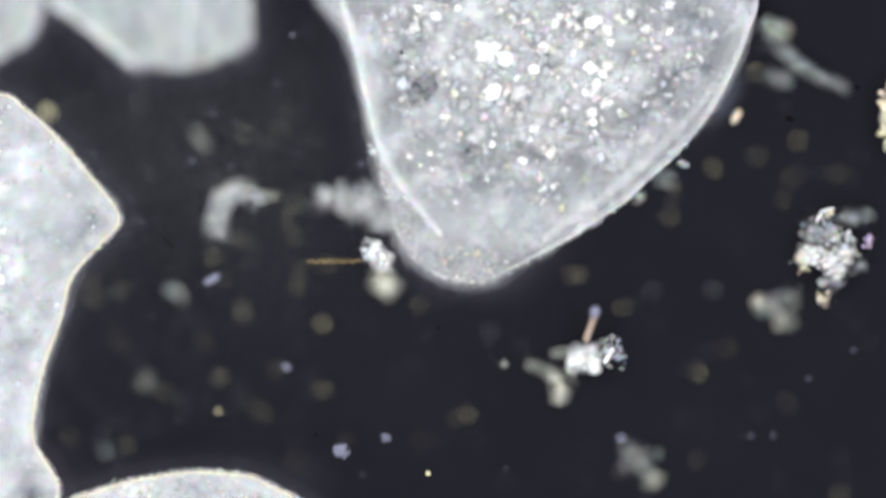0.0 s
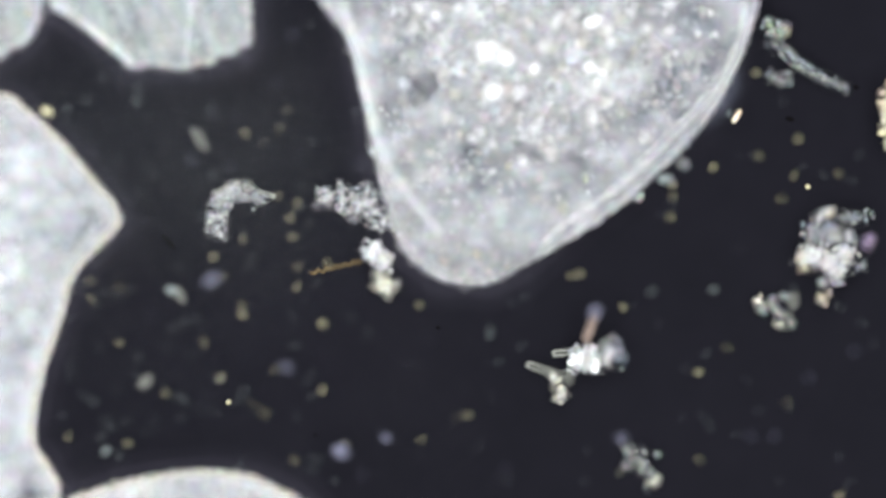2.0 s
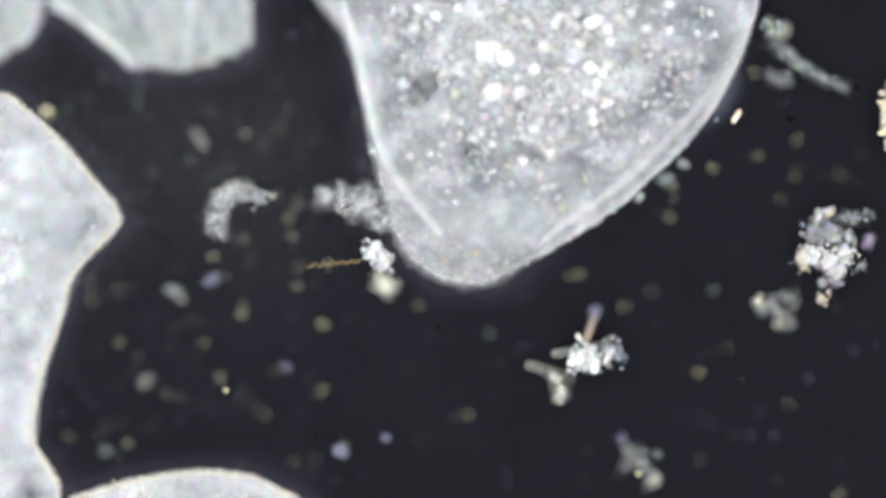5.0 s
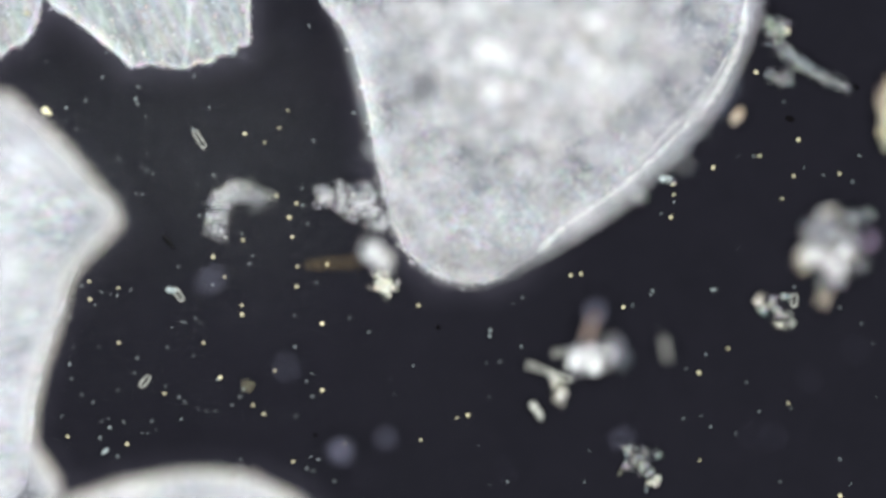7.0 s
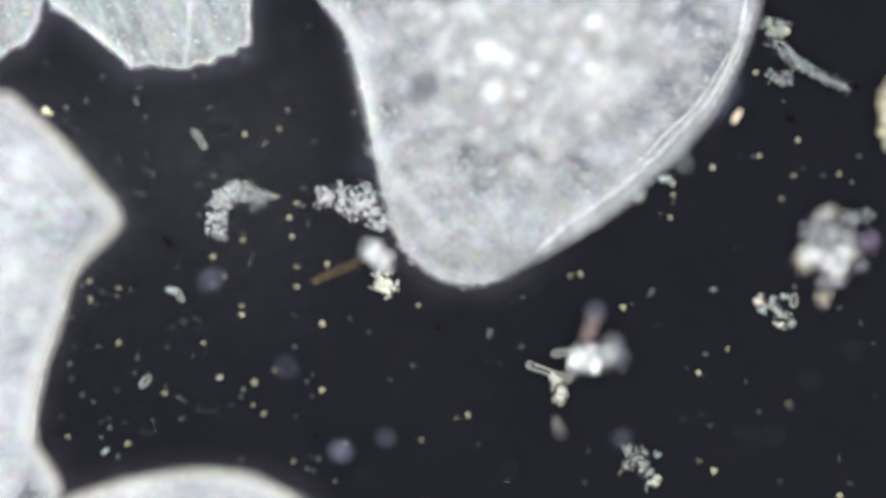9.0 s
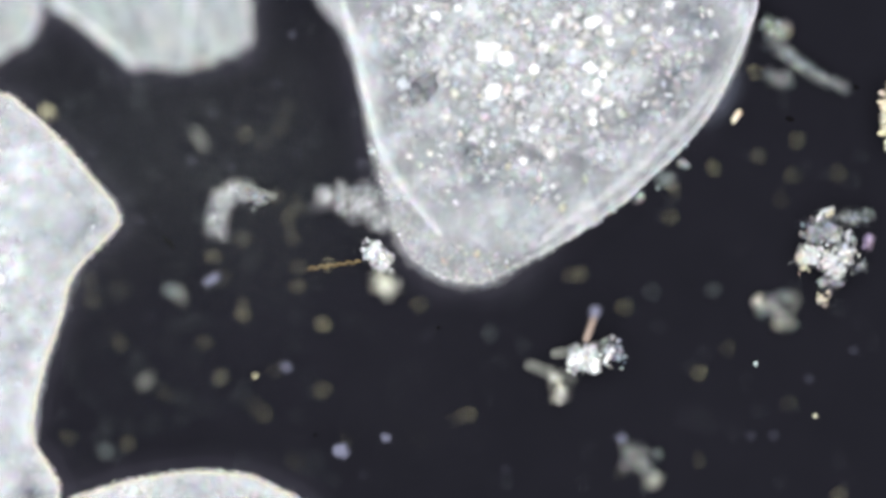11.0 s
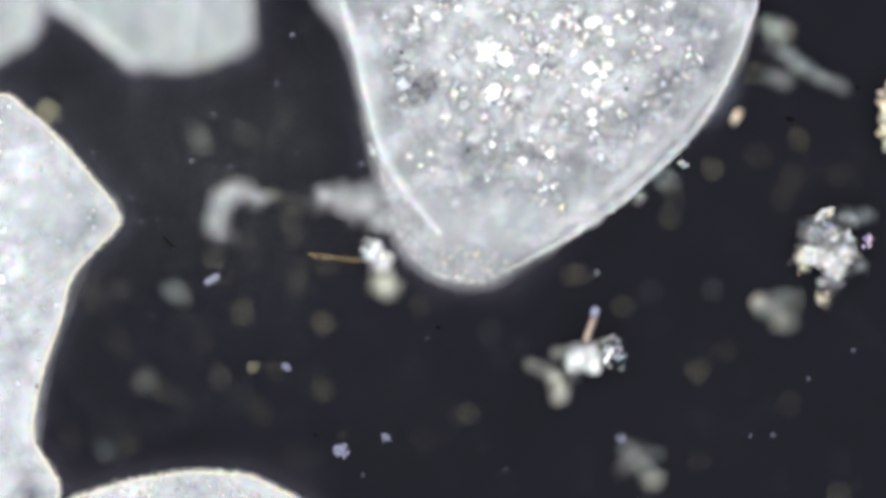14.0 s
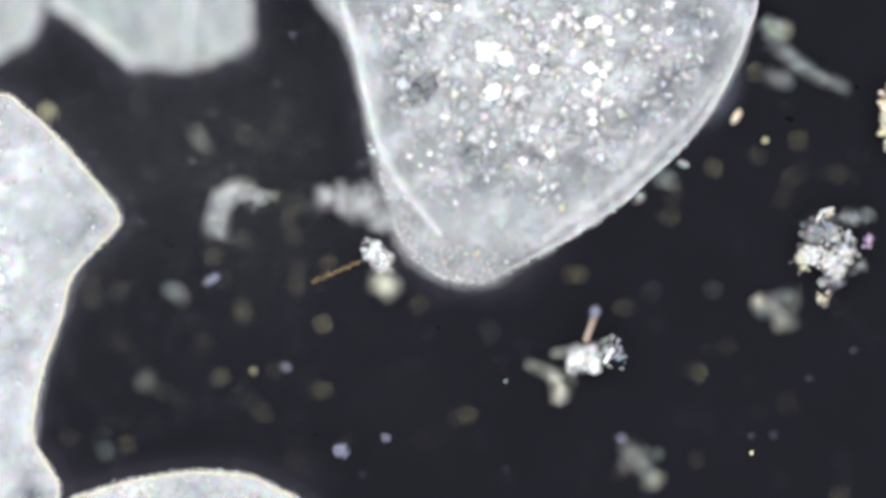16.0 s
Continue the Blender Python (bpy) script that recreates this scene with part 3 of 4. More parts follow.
def plain_cell(outline, centre, height, label, top, seed, thick, mat, box, grains, ragged=3.0, widest=18, veil=False, lower=None):
    """A flat cell; with a veil its body lies low and a clear upper membrane carries the rim."""
    cell = thing("epithelial_cell", (0, 0, 0), label, "cell")
    if veil:
        if not lower:
            lower = []
            for q in outline:
                d = math.hypot(centre[0] - q[0], centre[1] - q[1])
                lower.append((q[0] + (centre[0] - q[0]) / d * 16, q[1] + (centre[1] - q[1]) / d * 16))
        body = part("body", sheet(lower, centre, 0.5, 0.7, relief=0.3, dome=0.3, seed=seed, ragged=ragged), mat, cell, "pale blue-grey cytoplasm")
        part("rim", band(lower, centre, 44, 1.0, closed=True, n=300, seed=seed + 2), CREASE, body, "bright cell edge")
        skin = part("membrane", sheet(outline, centre, height, 0.3, relief=0.8, dome=top, seed=seed + 3, ragged=ragged), VEIL, cell, "clear pale upper membrane")
    else:
        skin = part("body", sheet(outline, centre, height, thick, relief=0.5, dome=top, seed=seed, ragged=ragged), mat, cell, "pale blue-grey cytoplasm")
    part("rim", band(outline, centre, widest * 2.2, height + 0.15, closed=True, n=320, seed=seed), SOFT_RIM if veil else RIM, skin, "bright cell edge")
    if veil:
        part("edge", band(outline, centre, 10, height + 0.25, closed=True, n=320, seed=seed), WARM_EDGE, skin, "yellowish outer edge")
    # painted glow beyond this cell's outline, fading outwards
    part("slime", band(outline, centre, 54, max(height - 2.5, 2.0), closed=True, n=320, seed=seed, lean=0.0), HALO, cell, "faint painted glow round the cell")
    loop = [tuple(q) for q in spline(outline, True, 80)]

    def where():
        x, y = random.uniform(box[0], box[2]), random.uniform(box[1], box[3])
        return (x, y) if inside(loop, x + 9, y + 9) and inside(loop, x + 9, y - 9) and inside(loop, x - 9, y) else None

    border = spline(outline, True, 900)
    fine_grains(cell, lambda: random.choice(border) + np.array((random.gauss(0, 2.2), random.gauss(0, 2.2))), 1800 if veil else 700, (height - 0.9, height + 0.4), (0.6, 1.9), FINE)
    fine_grains(cell, where, grains, (height + top - 0.4, height + top + 0.5), (1.4, 4.0), FINE)
    if veil:
        fine_grains(cell, where, grains * 6, (0.8, 1.5), (1.0, 2.6), GRANULE)
    made = 0
    while veil and made < grains // 6:
        q = where()
        if q:
            granule(cell, q[0], q[1], height + top + random.uniform(-3.5, 0.4), random.uniform(2.5, 6.5))
            made += 1
    return cell


LEFT = [(-8, 165), (50, 195), (110, 250), (165, 315), (203, 362), (213, 390), (198, 415), (158, 455), (126, 498), (108, 570), (83, 640), (64, 720),
        (62, 780), (92, 832), (105, 868), (80, 930), (-60, 990), (-260, 800), (-320, 450), (-180, 200)]
LEFT_LOW = [(-8, 185), (45, 218), (100, 270), (160, 330), (202, 368), (165, 425), (130, 488), (106, 560), (84, 625), (66, 695), (58, 760), (52, 820), (40, 868), (-20, 930),
            (-120, 960), (-260, 800), (-300, 450), (-170, 220)]
left_cell = plain_cell(LEFT, (-120, 640), 7.2, "pale folded epithelial cell with a pointed corner", 0.8, 11.0, 2.6, CYTOPLASM_PLAIN, (-10, 150, 220, 890), 300, widest=22, veil=True, lower=LEFT_LOW)
ring = [(2 + 46 * math.cos(a) * (1 + 0.2 * math.sin(3 * a)), 470 + 62 * math.sin(a) * (1 + 0.2 * math.cos(2 * a))) for a in (2 * math.pi * i / 12 for i in range(12))]
part("granular_mass", sheet(ring, (2, 470), 5.0, 0.4, n=120, rings=20, ragged=8, relief=0.6, dome=0.3, seed=44, sides=(1,)), CLOUD, left_cell, "cloudy bright patch in the cell")
for k in range(46):
    granule(left_cell, random.gauss(2, 22), random.gauss(470, 30), random.uniform(4.0, 7.8), random.uniform(5, 11), bright=True)
FLANK = [(-8, 185), (45, 218), (100, 270), (155, 325), (196, 364), (200, 374), (188, 396), (152, 440), (128, 490), (102, 560), (76, 630), (58, 705), (52, 765), (52, 820), (50, 868)]
part("side_wall", side_wall(FLANK, LEFT[:15], 0.6, 6.9), WALL, left_cell, "pale sloping flank of the cell")
part("fold", band([(206, 360), (186, 388), (158, 424), (132, 466), (116, 500)], (60, 420), 34, 3.0, n=90, lean=0.7), CREASE, left_cell, "bright crease below the pointed corner")
part("fold", band([(10, 215), (60, 245), (108, 292), (150, 335)], (40, 380), 52, 3.0, n=90, lean=0.8, seed=5), CREASE, left_cell, "bright crease along the upper edge")
TOP = [(85, 0), (130, 35), (180, 75), (215, 103), (232, 120), (262, 114), (290, 118), (328, 122), (350, 112), (372, 112), (385, 98), (412, 96), (420, 84), (440, 78), (442, 40),
       (438, -20), (400, -120), (240, -170), (80, -120)]
top_cell = plain_cell(TOP, (270, -20), 0.5, "pale flat epithelial cell with a ragged torn edge", 0.4, 17.0, 0.6, CYTOPLASM_STREAKED, (80, -10, 450, 130), 260, 6.0, 5)
part("rim", band([(85, 0), (130, 35), (180, 75), (215, 103), (232, 120)], (270, -20), 26, 0.95, n=120), RIM, top_cell, "bright thickened cell edge")
part("fold", band([(338, -40), (334, 40), (330, 90), (325, 120)], (200, 40), 18, 1.05, n=60, lean=0.5), CREASE, top_cell, "bright upright crease")
CORNER = [(-60, 120), (-5, 104), (20, 84), (42, 76), (60, 50), (70, 20), (66, -40), (0, -120), (-120, -60), (-120, 60)]
plain_cell(CORNER, (-30, 10), 0.5, "corner of a pale epithelial cell", 0.4, 23.0, 0.6, CYTOPLASM_STREAKED, (-10, -10, 80, 110), 70, 5.0, 6)
BOTTOM = [(120, 895), (160, 872), (220, 852), (300, 838), (345, 834), (400, 836), (445, 842), (480, 858), (525, 882), (560, 930), (480, 1040), (300, 1080), (130, 1000)]
plain_cell(BOTTOM, (330, 950), 7.2, "rounded end of a pale epithelial cell", 0.8, 29.0, 2.4, CYTOPLASM_PLAIN, (130, 830, 530, 890), 200, widest=20, veil=True)


# ---- debris ----
def clump(label, spine, spread, count, rs, zs, mat, name="debris_clump", parts=9, core=0, rods=False, bed=0):
    """A loose lump of grains gathered along a spine; the larger grains are parts, the rest one mesh."""
    ob = thing(name, (0, 0, 0), label, "debris")
    line = spline(spine, False, 60)
    for k in range(parts):
        q = random.choice(line)
        place = at(q[0] + random.gauss(0, spread * 0.6), q[1] + random.gauss(0, spread * 0.6), random.uniform(*zs))
        if rods and k % 4:
            r = rs[1] * random.uniform(0.45, 0.65)
            bm = capsule(r * random.uniform(3, 5.5), r)
            bmesh.ops.transform(bm, verts=bm.verts, matrix=Matrix.LocRotScale(place, Euler((0, random.uniform(-0.5, 0.5), random.uniform(0, 6.28))), None))
            part("short_rod", bm, mat, ob)
            continue
        bm = bmesh.new()
        blob(bm, place, rs[1] * S * random.uniform(0.7, 1.15),
             (random.uniform(0.8, 1.4), 1, 0.8), random.uniform(0, 3), 0.5, 2, random.uniform(0, 50))
        part("lump", bm, mat, ob)
    if bed:
        mid = sum(zs) / 2
        part("slime_bed", tube([(q[0], q[1], zs[0] + 0.2 * (mid - zs[0])) for q in spine], bed, n=60, sides=14, rough=0.9, seed=spine[0][0], squash=0.35, taper=2), BED_DIM if mat in (STRAND, DIM_DEBRIS, HAZY_DEBRIS) else BED, ob, "cloudy slime between the grains")
    for k in range(3 if core else 0):
        q = line[10 + 20 * k]
        bm = bmesh.new()
        blob(bm, at(q[0] + random.gauss(0, core * 0.3), q[1] + random.gauss(0, core * 0.3), sum(zs) / 2 - 0.4), core * S, (1.1, 0.9, 0.6), k, 0.7, 3, 7.3 * k)
        part("core", bm, BRIGHT if mat is DEBRIS else mat, ob, "dense bright core")
    specs = []
    while len(specs) < count:
        q = random.choice(line)
        dx, dy = (max(-1.7, min(1.7, random.gauss(0, 1))) * spread for _ in range(2))
        if noise.noise(((q[0] + dx) * 0.09, (q[1] + dy) * 0.09, 3)) > random.uniform(-0.35, 0.1):
            specs.append((at(q[0] + dx, q[1] + dy, random.triangular(zs[0], zs[1], zs[0] * 0.7 + zs[1] * 0.3)), S * random.uniform(*rs) * 0.6, random.uniform(0.8, 2.0), 1, random.uniform(0, 3)))
    bm = grain_mesh(specs)
    part("grain_mass", bm, mat, ob, kind="stuff")
    return ob


clump("curved pale clump of tiny grains", [(382, 408), (386, 370), (404, 342), (435, 338)], 10, 560, (1.0, 3.0), (0.3, 5.4), DEBRIS, parts=4)
clump("hooked tail of a curved pale clump", [(420, 338), (450, 345), (462, 362)], 8, 110, (1.6, 3.8), (3.4, 7.5), HAZY_DEBRIS, parts=7, rods=True)
clump("loose white clump of round grains beside the cell", [(568, 352), (600, 342), (622, 372), (650, 340), (652, 375), (682, 390)], 11, 560, (1.1, 3.3), (0.3, 5.6), DEBRIS, parts=4)
clump("bright white round clump holding a filament", [(655, 438), (668, 452), (680, 466)], 10, 230, (2.0, 4.6), (4.2, 7), DEBRIS, parts=10, core=9, bed=19)
clump("small yellowish clump of round grains", [(668, 494), (680, 504), (690, 514)], 9, 110, (1.8, 4.4), (0.3, 2.8), CREAM, parts=6, bed=13)
clump("bright white clump bristling with rods", [(1022, 644), (1038, 630), (1046, 642)], 11, 400, (1.4, 4.2), (2.6, 7.4), DEBRIS, parts=14, core=12, rods=True, bed=21)
clump("grey lump beside the bristling clump", [(1070, 605), (1085, 615), (1095, 640)], 10, 50, (2, 4.5), (5.5, 8.5), HAZY_DEBRIS, parts=9, rods=True)
clump("small pale lump under the rods", [(985, 665), (990, 690), (994, 704)], 7, 70, (1.6, 3.8), (0.8, 5.0), CREAM, parts=6, rods=True)
clump("orange-white clump at the edge of view", [(1573, 165), (1579, 210), (1577, 250)], 9, 60, (5, 10), (4, 8), WARM_DEBRIS)
clump("pale crumbs beside the large cell", [(1355, 45), (1372, 50), (1388, 58)], 8, 130, (1.6, 4.0), (0.8, 5.5), DIM_DEBRIS, parts=5)
clump("tiny pale crumb on the edge of the large cell", [(1200, 286), (1215, 290)], 3, 24, (2, 4), (7.6, 9), DIM_DEBRIS, parts=2)
clump("tiny pale crumb on the edge of the large cell", [(1128, 352), (1138, 346)], 4, 24, (2, 4), (3, 6), DIM_DEBRIS, parts=2)
clump("tiny pale crumb on the edge of the large cell", [(1180, 318), (1190, 324)], 4, 12, (2, 4), (0.5, 2), STRAND, parts=2)
clump("tiny pale crumb on the edge of the large cell", [(656, 262), (660, 270)], 3, 14, (2, 4), (6, 8), DEBRIS, parts=2)
wisp = clump("wispy pale strand of loose fibres and grains", [(1370, 78), (1400, 105), (1430, 122), (1465, 142), (1500, 158)], 7, 130, (1.0, 2.6), (0.6, 5.0), STRAND, parts=3)
for k in range(11):
    way = [(1362, 68), (1390, 95), (1420, 115), (1450, 133), (1478, 148), (1504, 161)]
    first, last = random.choice((0, 0, 1, 1, 2)), random.choice((4, 5, 6, 6))
    pts = [(x + random.gauss(0, 6.5 * (1 - 0.15 * i)), y + random.gauss(0, 6.5 * (1 - 0.15 * i)), random.uniform(0.5, 4.0)) for i, (x, y) in enumerate(way)][first:last]
    part("fibre", tube(pts, random.uniform(1.2, 2.4), n=50, sides=6, rough=0.9, taper=2, seed=k), STRAND, wisp)
clump("tiny warm crumb beside pale crumbs", [(1390, 52), (1393, 56)], 3, 16, (2.5, 4.5), (0.5, 2.5), WARM_DEBRIS, parts=2)
clump("pale crumbs under a wispy strand", [(1362, 135), (1380, 140), (1395, 138)], 7, 90, (1.5, 3.5), (0.6, 4.5), STRAND, parts=4)


def rod(px, py, z, length, radius, turn, label, mat=None, name="rod_bacterium", group="rods", tilt=0):
    """A round-ended rod; without a material of its own it is a clear core in a bright wall."""
    m = Matrix.LocRotScale(at(px, py, z), Euler((0, radians(tilt), radians(turn))), None)
    if mat:
        ob = part(name, capsule(length, radius), mat, None)
        ob.matrix_basis = m
        return tagged(ob, label, "bacterium", group)
    ob = thing(name, (0, 0, 0), label, "bacterium", group)
    ob.matrix_basis = m
    part("core", capsule(length, radius), ROD_CORE, ob, "clear pale core")
    half = length / 2 - radius
    loop = [(784 + half * a + radius * b, 441 + radius * c, 0.0) for a, b, c in
            ((-1, 0, -1), (0, 0, -1), (1, 0, -1), (1, 0.8, -0.6), (1, 1, 0), (1, 0.8, 0.6), (1, 0, 1), (0, 0, 1), (-1, 0, 1), (-1, -0.8, 0.6), (-1, -1, 0), (-1, -0.8, -0.6))]
    part("wall", tube(loop, 1.3, n=60, sides=6, closed=True, rough=0.3), ROD, ob, "bright outer wall")
    return ob


def heap(label, lobes, name="debris_clump", fuzz=0):
    """A fluffy clump: each lobe (column, row, radius, height, material, stretch, turn) is a part made of many grains."""
    ob = thing(name, (0, 0, 0), label, "debris")
    for k, (px, py, r, z, mat, long, turn) in enumerate(lobes):
        ca, sa = math.cos(radians(turn)), math.sin(radians(turn))
        specs = []
        for g in range(int(8 + r * 7 if r > 12 else 6 + r * 3)):
            a, d = random.uniform(0, 6.28), r * min(1.4, abs(random.gauss(0, 0.62)))
            u, v = d * math.cos(a) * long, d * math.sin(a)
            specs.append((at(px + u * ca - v * sa, py - u * sa - v * ca, max(0.4, z + random.gauss(0.4, 1.2 if r > 12 else 0.8))), S * (random.triangular(1.0, 3.6, 1.8) if r > 12 else random.triangular(0.8, 2.6, 1.4)), random.uniform(0.8, 2.0), 1, random.uniform(0, 3)))
        bm = grain_mesh(specs)
        lobe = part("lobe", bm, mat, ob)
        if r > 14:
            part("core", grain_mesh([(at(px + random.uniform(-0.3, 0.3) * r, py + random.uniform(-0.3, 0.3) * r, z - 0.4), r * S * random.uniform(0.3, 0.5), long, 1, radians(turn) + g) for g in range(3)]),
                 BRIGHT if mat is DEBRIS else mat, lobe, "dense core")
    for k in range(fuzz):
        px, py, r, z, mat, long, turn = random.choice(lobes)
        a = random.uniform(0, 6.28)
        x, y = px + r * long * 0.8 * math.cos(a), py + r * 0.8 * math.sin(a)
        d = random.uniform(8, 18)
        bend = random.uniform(-0.6, 0.6)
        part("wisp", tube([(x, y, z), (x + d * 0.5 * math.cos(a), y + d * 0.5 * math.sin(a), z), (x + d * math.cos(a + bend), y + d * math.sin(a + bend), z)], 1.2, n=12, sides=5), STRAND, ob)
    return ob


heap("large fluffy bright clump of mixed grains", [
    (1438, 452, 19, 5.6, DEBRIS, 1.25, 15), (1468, 462, 18, 5.0, DEBRIS, 1.0, 0), (1494, 450, 17, 4.6, DEBRIS, 1.2, 40), (1480, 480, 15, 5.2, DEBRIS, 1.2, 60), (1442, 412, 19, 5.4, HAZY_DEBRIS, 1.0, 0),
    (1472, 412, 17, 6.2, HAZY_DEBRIS, 1.2, 0), (1478, 420, 10, 6.8, DEBRIS, 1.5, 10), (1502, 420, 8, 6.8, DEBRIS, 1.7, 85), (1466, 378, 7, 6.2, WARM_DEBRIS, 1.7, 30), (1455, 388, 6, 6.4, HAZY_DEBRIS, 1.5, 60),
    (1537, 428, 10, 7.8, LILAC, 1.2, 60), (1416, 458, 9, 6.2, WARM_DEBRIS, 1.2, 60), (1421, 474, 8, 6.2, WARM_DEBRIS, 1.2, 40), (1452, 498, 9, 6.0, HAZY_DEBRIS, 1.2, 80), (1476, 502, 10, 4.0, HAZY_DEBRIS, 1.3, 45),
    (1456, 530, 9, 5.2, WARM_DEBRIS, 1.4, 75), (1515, 385, 13, 3.6, STRAND, 1.7, 10), (1524, 470, 12, 4.6, STRAND, 1.3, 60), (1490, 385, 10, 4.6, STRAND, 1.5, 0)], fuzz=14)
heap("grey crumbly clump of small grains", [
    (1341, 534, 9, 2.2, CREAM, 1.2, 20), (1348, 550, 7, 1.2, DIM_DEBRIS, 1.3, 40), (1366, 534, 9, 1.2, DIM_DEBRIS, 1.4, 70), (1388, 524, 5, 1.0, DIM_DEBRIS, 1.3, 0), (1376, 552, 11, 1.6, DIM_DEBRIS, 1.2, 130),
    (1390, 560, 7, 1.0, DIM_DEBRIS, 1.2, 60), (1381, 575, 7, 0.9, CREAM, 1.3, 10), (1400, 572, 7, 1.2, DIM_DEBRIS, 1.2, 40)])
rod(1405, 532, 1.0, 22, 5, 85, "short clear rod beside a crumbly clump")
heap("crumbly grey clump of small bright grains", [
    (1112, 797, 9, 1.2, DIM_DEBRIS, 1.2, 50), (1124, 812, 10, 1.4, DIM_DEBRIS, 1.3, 120), (1108, 826, 6, 1.0, DIM_DEBRIS, 1.2, 0), (1138, 824, 9, 1.6, DIM_DEBRIS, 1.3, 140), (1150, 836, 7, 1.0, DIM_DEBRIS, 1.0, 0),
    (1158, 852, 10, 1.2, CREAM, 1.1, 30), (1162, 806, 4, 1.4, STRAND, 1.4, 60), (1140, 800, 5, 2.4, STRAND, 1.5, 120), (1100, 778, 8, 8.0, BLUISH, 1.4, 140)], fuzz=6)

rod(972, 659, 2.1, 89, 4.3, -20, "pale hollow-looking rod jutting from the clump", tilt=22)
rod(1029, 621, 2.4, 106, 4.0, 6, "pale hollow-looking rod across the clump", tilt=20)
rod(450, 337, 4.0, 74, 2.4, -18, "thin clear rod lying on a curved clump")
rod(353, 247, 0.5, 34, 3.8, -58, "pale oval rod lying on the slide")
rod(316, 522, 0.7, 26, 4, -55, "small pale rod lying on the slide")
rod(257, 675, 0.5, 24, 4.5, 50, "small pale rod lying on the slide")
rod(186, 799, 0.4, 15, 3, 40, "tiny pale rod lying on the slide", PALE_COCCUS)
rod(1178, 317, 0.6, 24, 6, -5, "small pale rod beside the large cell", PALE_COCCUS)
rod(1263, 513, 0.4, 11, 2.3, 5, "tiny pale rod lying on the slide", PALE_COCCUS)
rod(303, 514, 0.6, 20, 5, -10, "small pale rod lying on the slide", PALE_COCCUS)
rod(375, 495, 9.5, 30, 6, 30, "pale bluish oval drifting above the slide", BLUISH)
rod(507, 650, 9.8, 18, 5, -35, "pale bluish oval drifting above the slide", BLUISH)
rod(1304, 206, 4.6, 27, 4.3, 58, "small amber rod lying beside the cell", WARM_DEBRIS)
rod(1045, 580, 7.0, 56, 7, 70, "rusty stalk rising from the clump", RUSTY)
rod(1053, 552, 9.0, 22, 9, 70, "bluish knob on a rusty stalk", BLUISH)
rod(1077, 630, 7.5, 32, 4, 60, "thin pale rod in the grey lump", DEBRIS)
rod(1464, 372, 7.0, 26, 3, 15, "short pale rod jutting from the large clump", DEBRIS)
rod(1450, 384, 6.6, 20, 3, 55, "short pale rod jutting from the large clump", DEBRIS)
rod(1420, 450, 6.4, 20, 3, 100, "short pale rod jutting from the large clump", WARM_DEBRIS)
for px, py, r in ((605, 797, 11), (683, 775, 6.5)):
    clump("small bluish floating clump", [(px - 4, py), (px, py), (px + 4, py + 3)], r * 0.5, 20, (r * 0.3, r * 0.6), (7.5, 9), BLUISH, parts=4)

# ---- cocci ----
def coccus_kind(mat, label, group, level=2):
    bm = bmesh.new()
    blob(bm, (0, 0, 0), 1.0, level=level, uneven=0.15)
    first = part("coccus", bm, mat, None)
    return tagged(first, label, "bacterium", group)


def settle(kind, spots):
    """Puts one coccus on each spot (column, row, radius and, if given, height in mm); the first spot takes the kind itself."""
    for k, (px, py, r, *z) in enumerate(spots):
        ob = copy_thing(kind, Matrix()) if k else kind
        ob.matrix_basis = Matrix.Translation(at(px, py, z[0] if z else r * S * 1000)) @ Matrix.Diagonal((r * S,) * 3 + (1,))


DOTS = [(80, 196, 13), (88, 201, 8), (433, 237, 5), (494, 227, 4), (468, 253, 3), (509, 195, 3), (490, 347, 4), (525, 360, 5), (512, 385, 5), (517, 419, 4), (430, 425, 4), (377, 455, 5),
        (397, 490, 3), (526, 472, 4), (579, 468, 5), (525, 507, 5), (741, 541, 4.5), (570, 573, 6), (428, 557, 5), (428, 541, 4), (210, 607, 4),
        (360, 607, 4), (486, 656, 3.5), (390, 668, 5), (570, 691, 5.5), (467, 733, 4.5), (291, 697, 4), (828, 735, 5.5), (808, 740, 3), (745, 779, 3.5)]
DOTS += [(519, 817, 3.5), (611, 785, 3), (448, 717, 3), (120, 773, 4), (225, 786, 5), (210, 510, 4), (158, 498, 4), (160, 530, 4),
         (1028, 485, 5), (1010, 488, 4), (1103, 544, 5), (1237, 660, 5), (1262, 297, 5), (1187, 385, 5), (1192, 345, 3), (1413, 247, 5), (1338, 128, 5),
         (1405, 312, 3.5), (1486, 308, 4), (1384, 352, 3), (1344, 276, 4), (1191, 326, 5), (1288, 617, 3), (1395, 714, 3), (1487, 878, 6), (1238, 816, 3)]
settle(coccus_kind(COCCUS, "bright yellowish round coccus on the slide", "bright cocci on the slide"), [(x, y, r * 0.55) for x, y, r in DOTS])
HIGH = [(165, 270, 4), (180, 305, 3), (232, 350, 4), (250, 392, 4), (278, 390, 3), (340, 285, 6), (378, 202, 5), (408, 296, 5), (490, 148, 5), (518, 62, 7), (640, 290, 6), (642, 840, 4),
        (895, 830, 4), (1328, 771, 5), (1368, 770, 6), (1510, 620, 5), (1430, 670, 5), (755, 598, 3), (528, 272, 4), (365, 705, 3), (270, 560, 4), (420, 215, 4)]
settle(coccus_kind(BLUISH, "faint bluish speck drifting high above the slide", "specks high above the slide", 1), [(x, y, r * 0.6, 9.6) for x, y, r in HIGH])
# added specks, far out of focus, to imitate the haze between the cells
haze = []
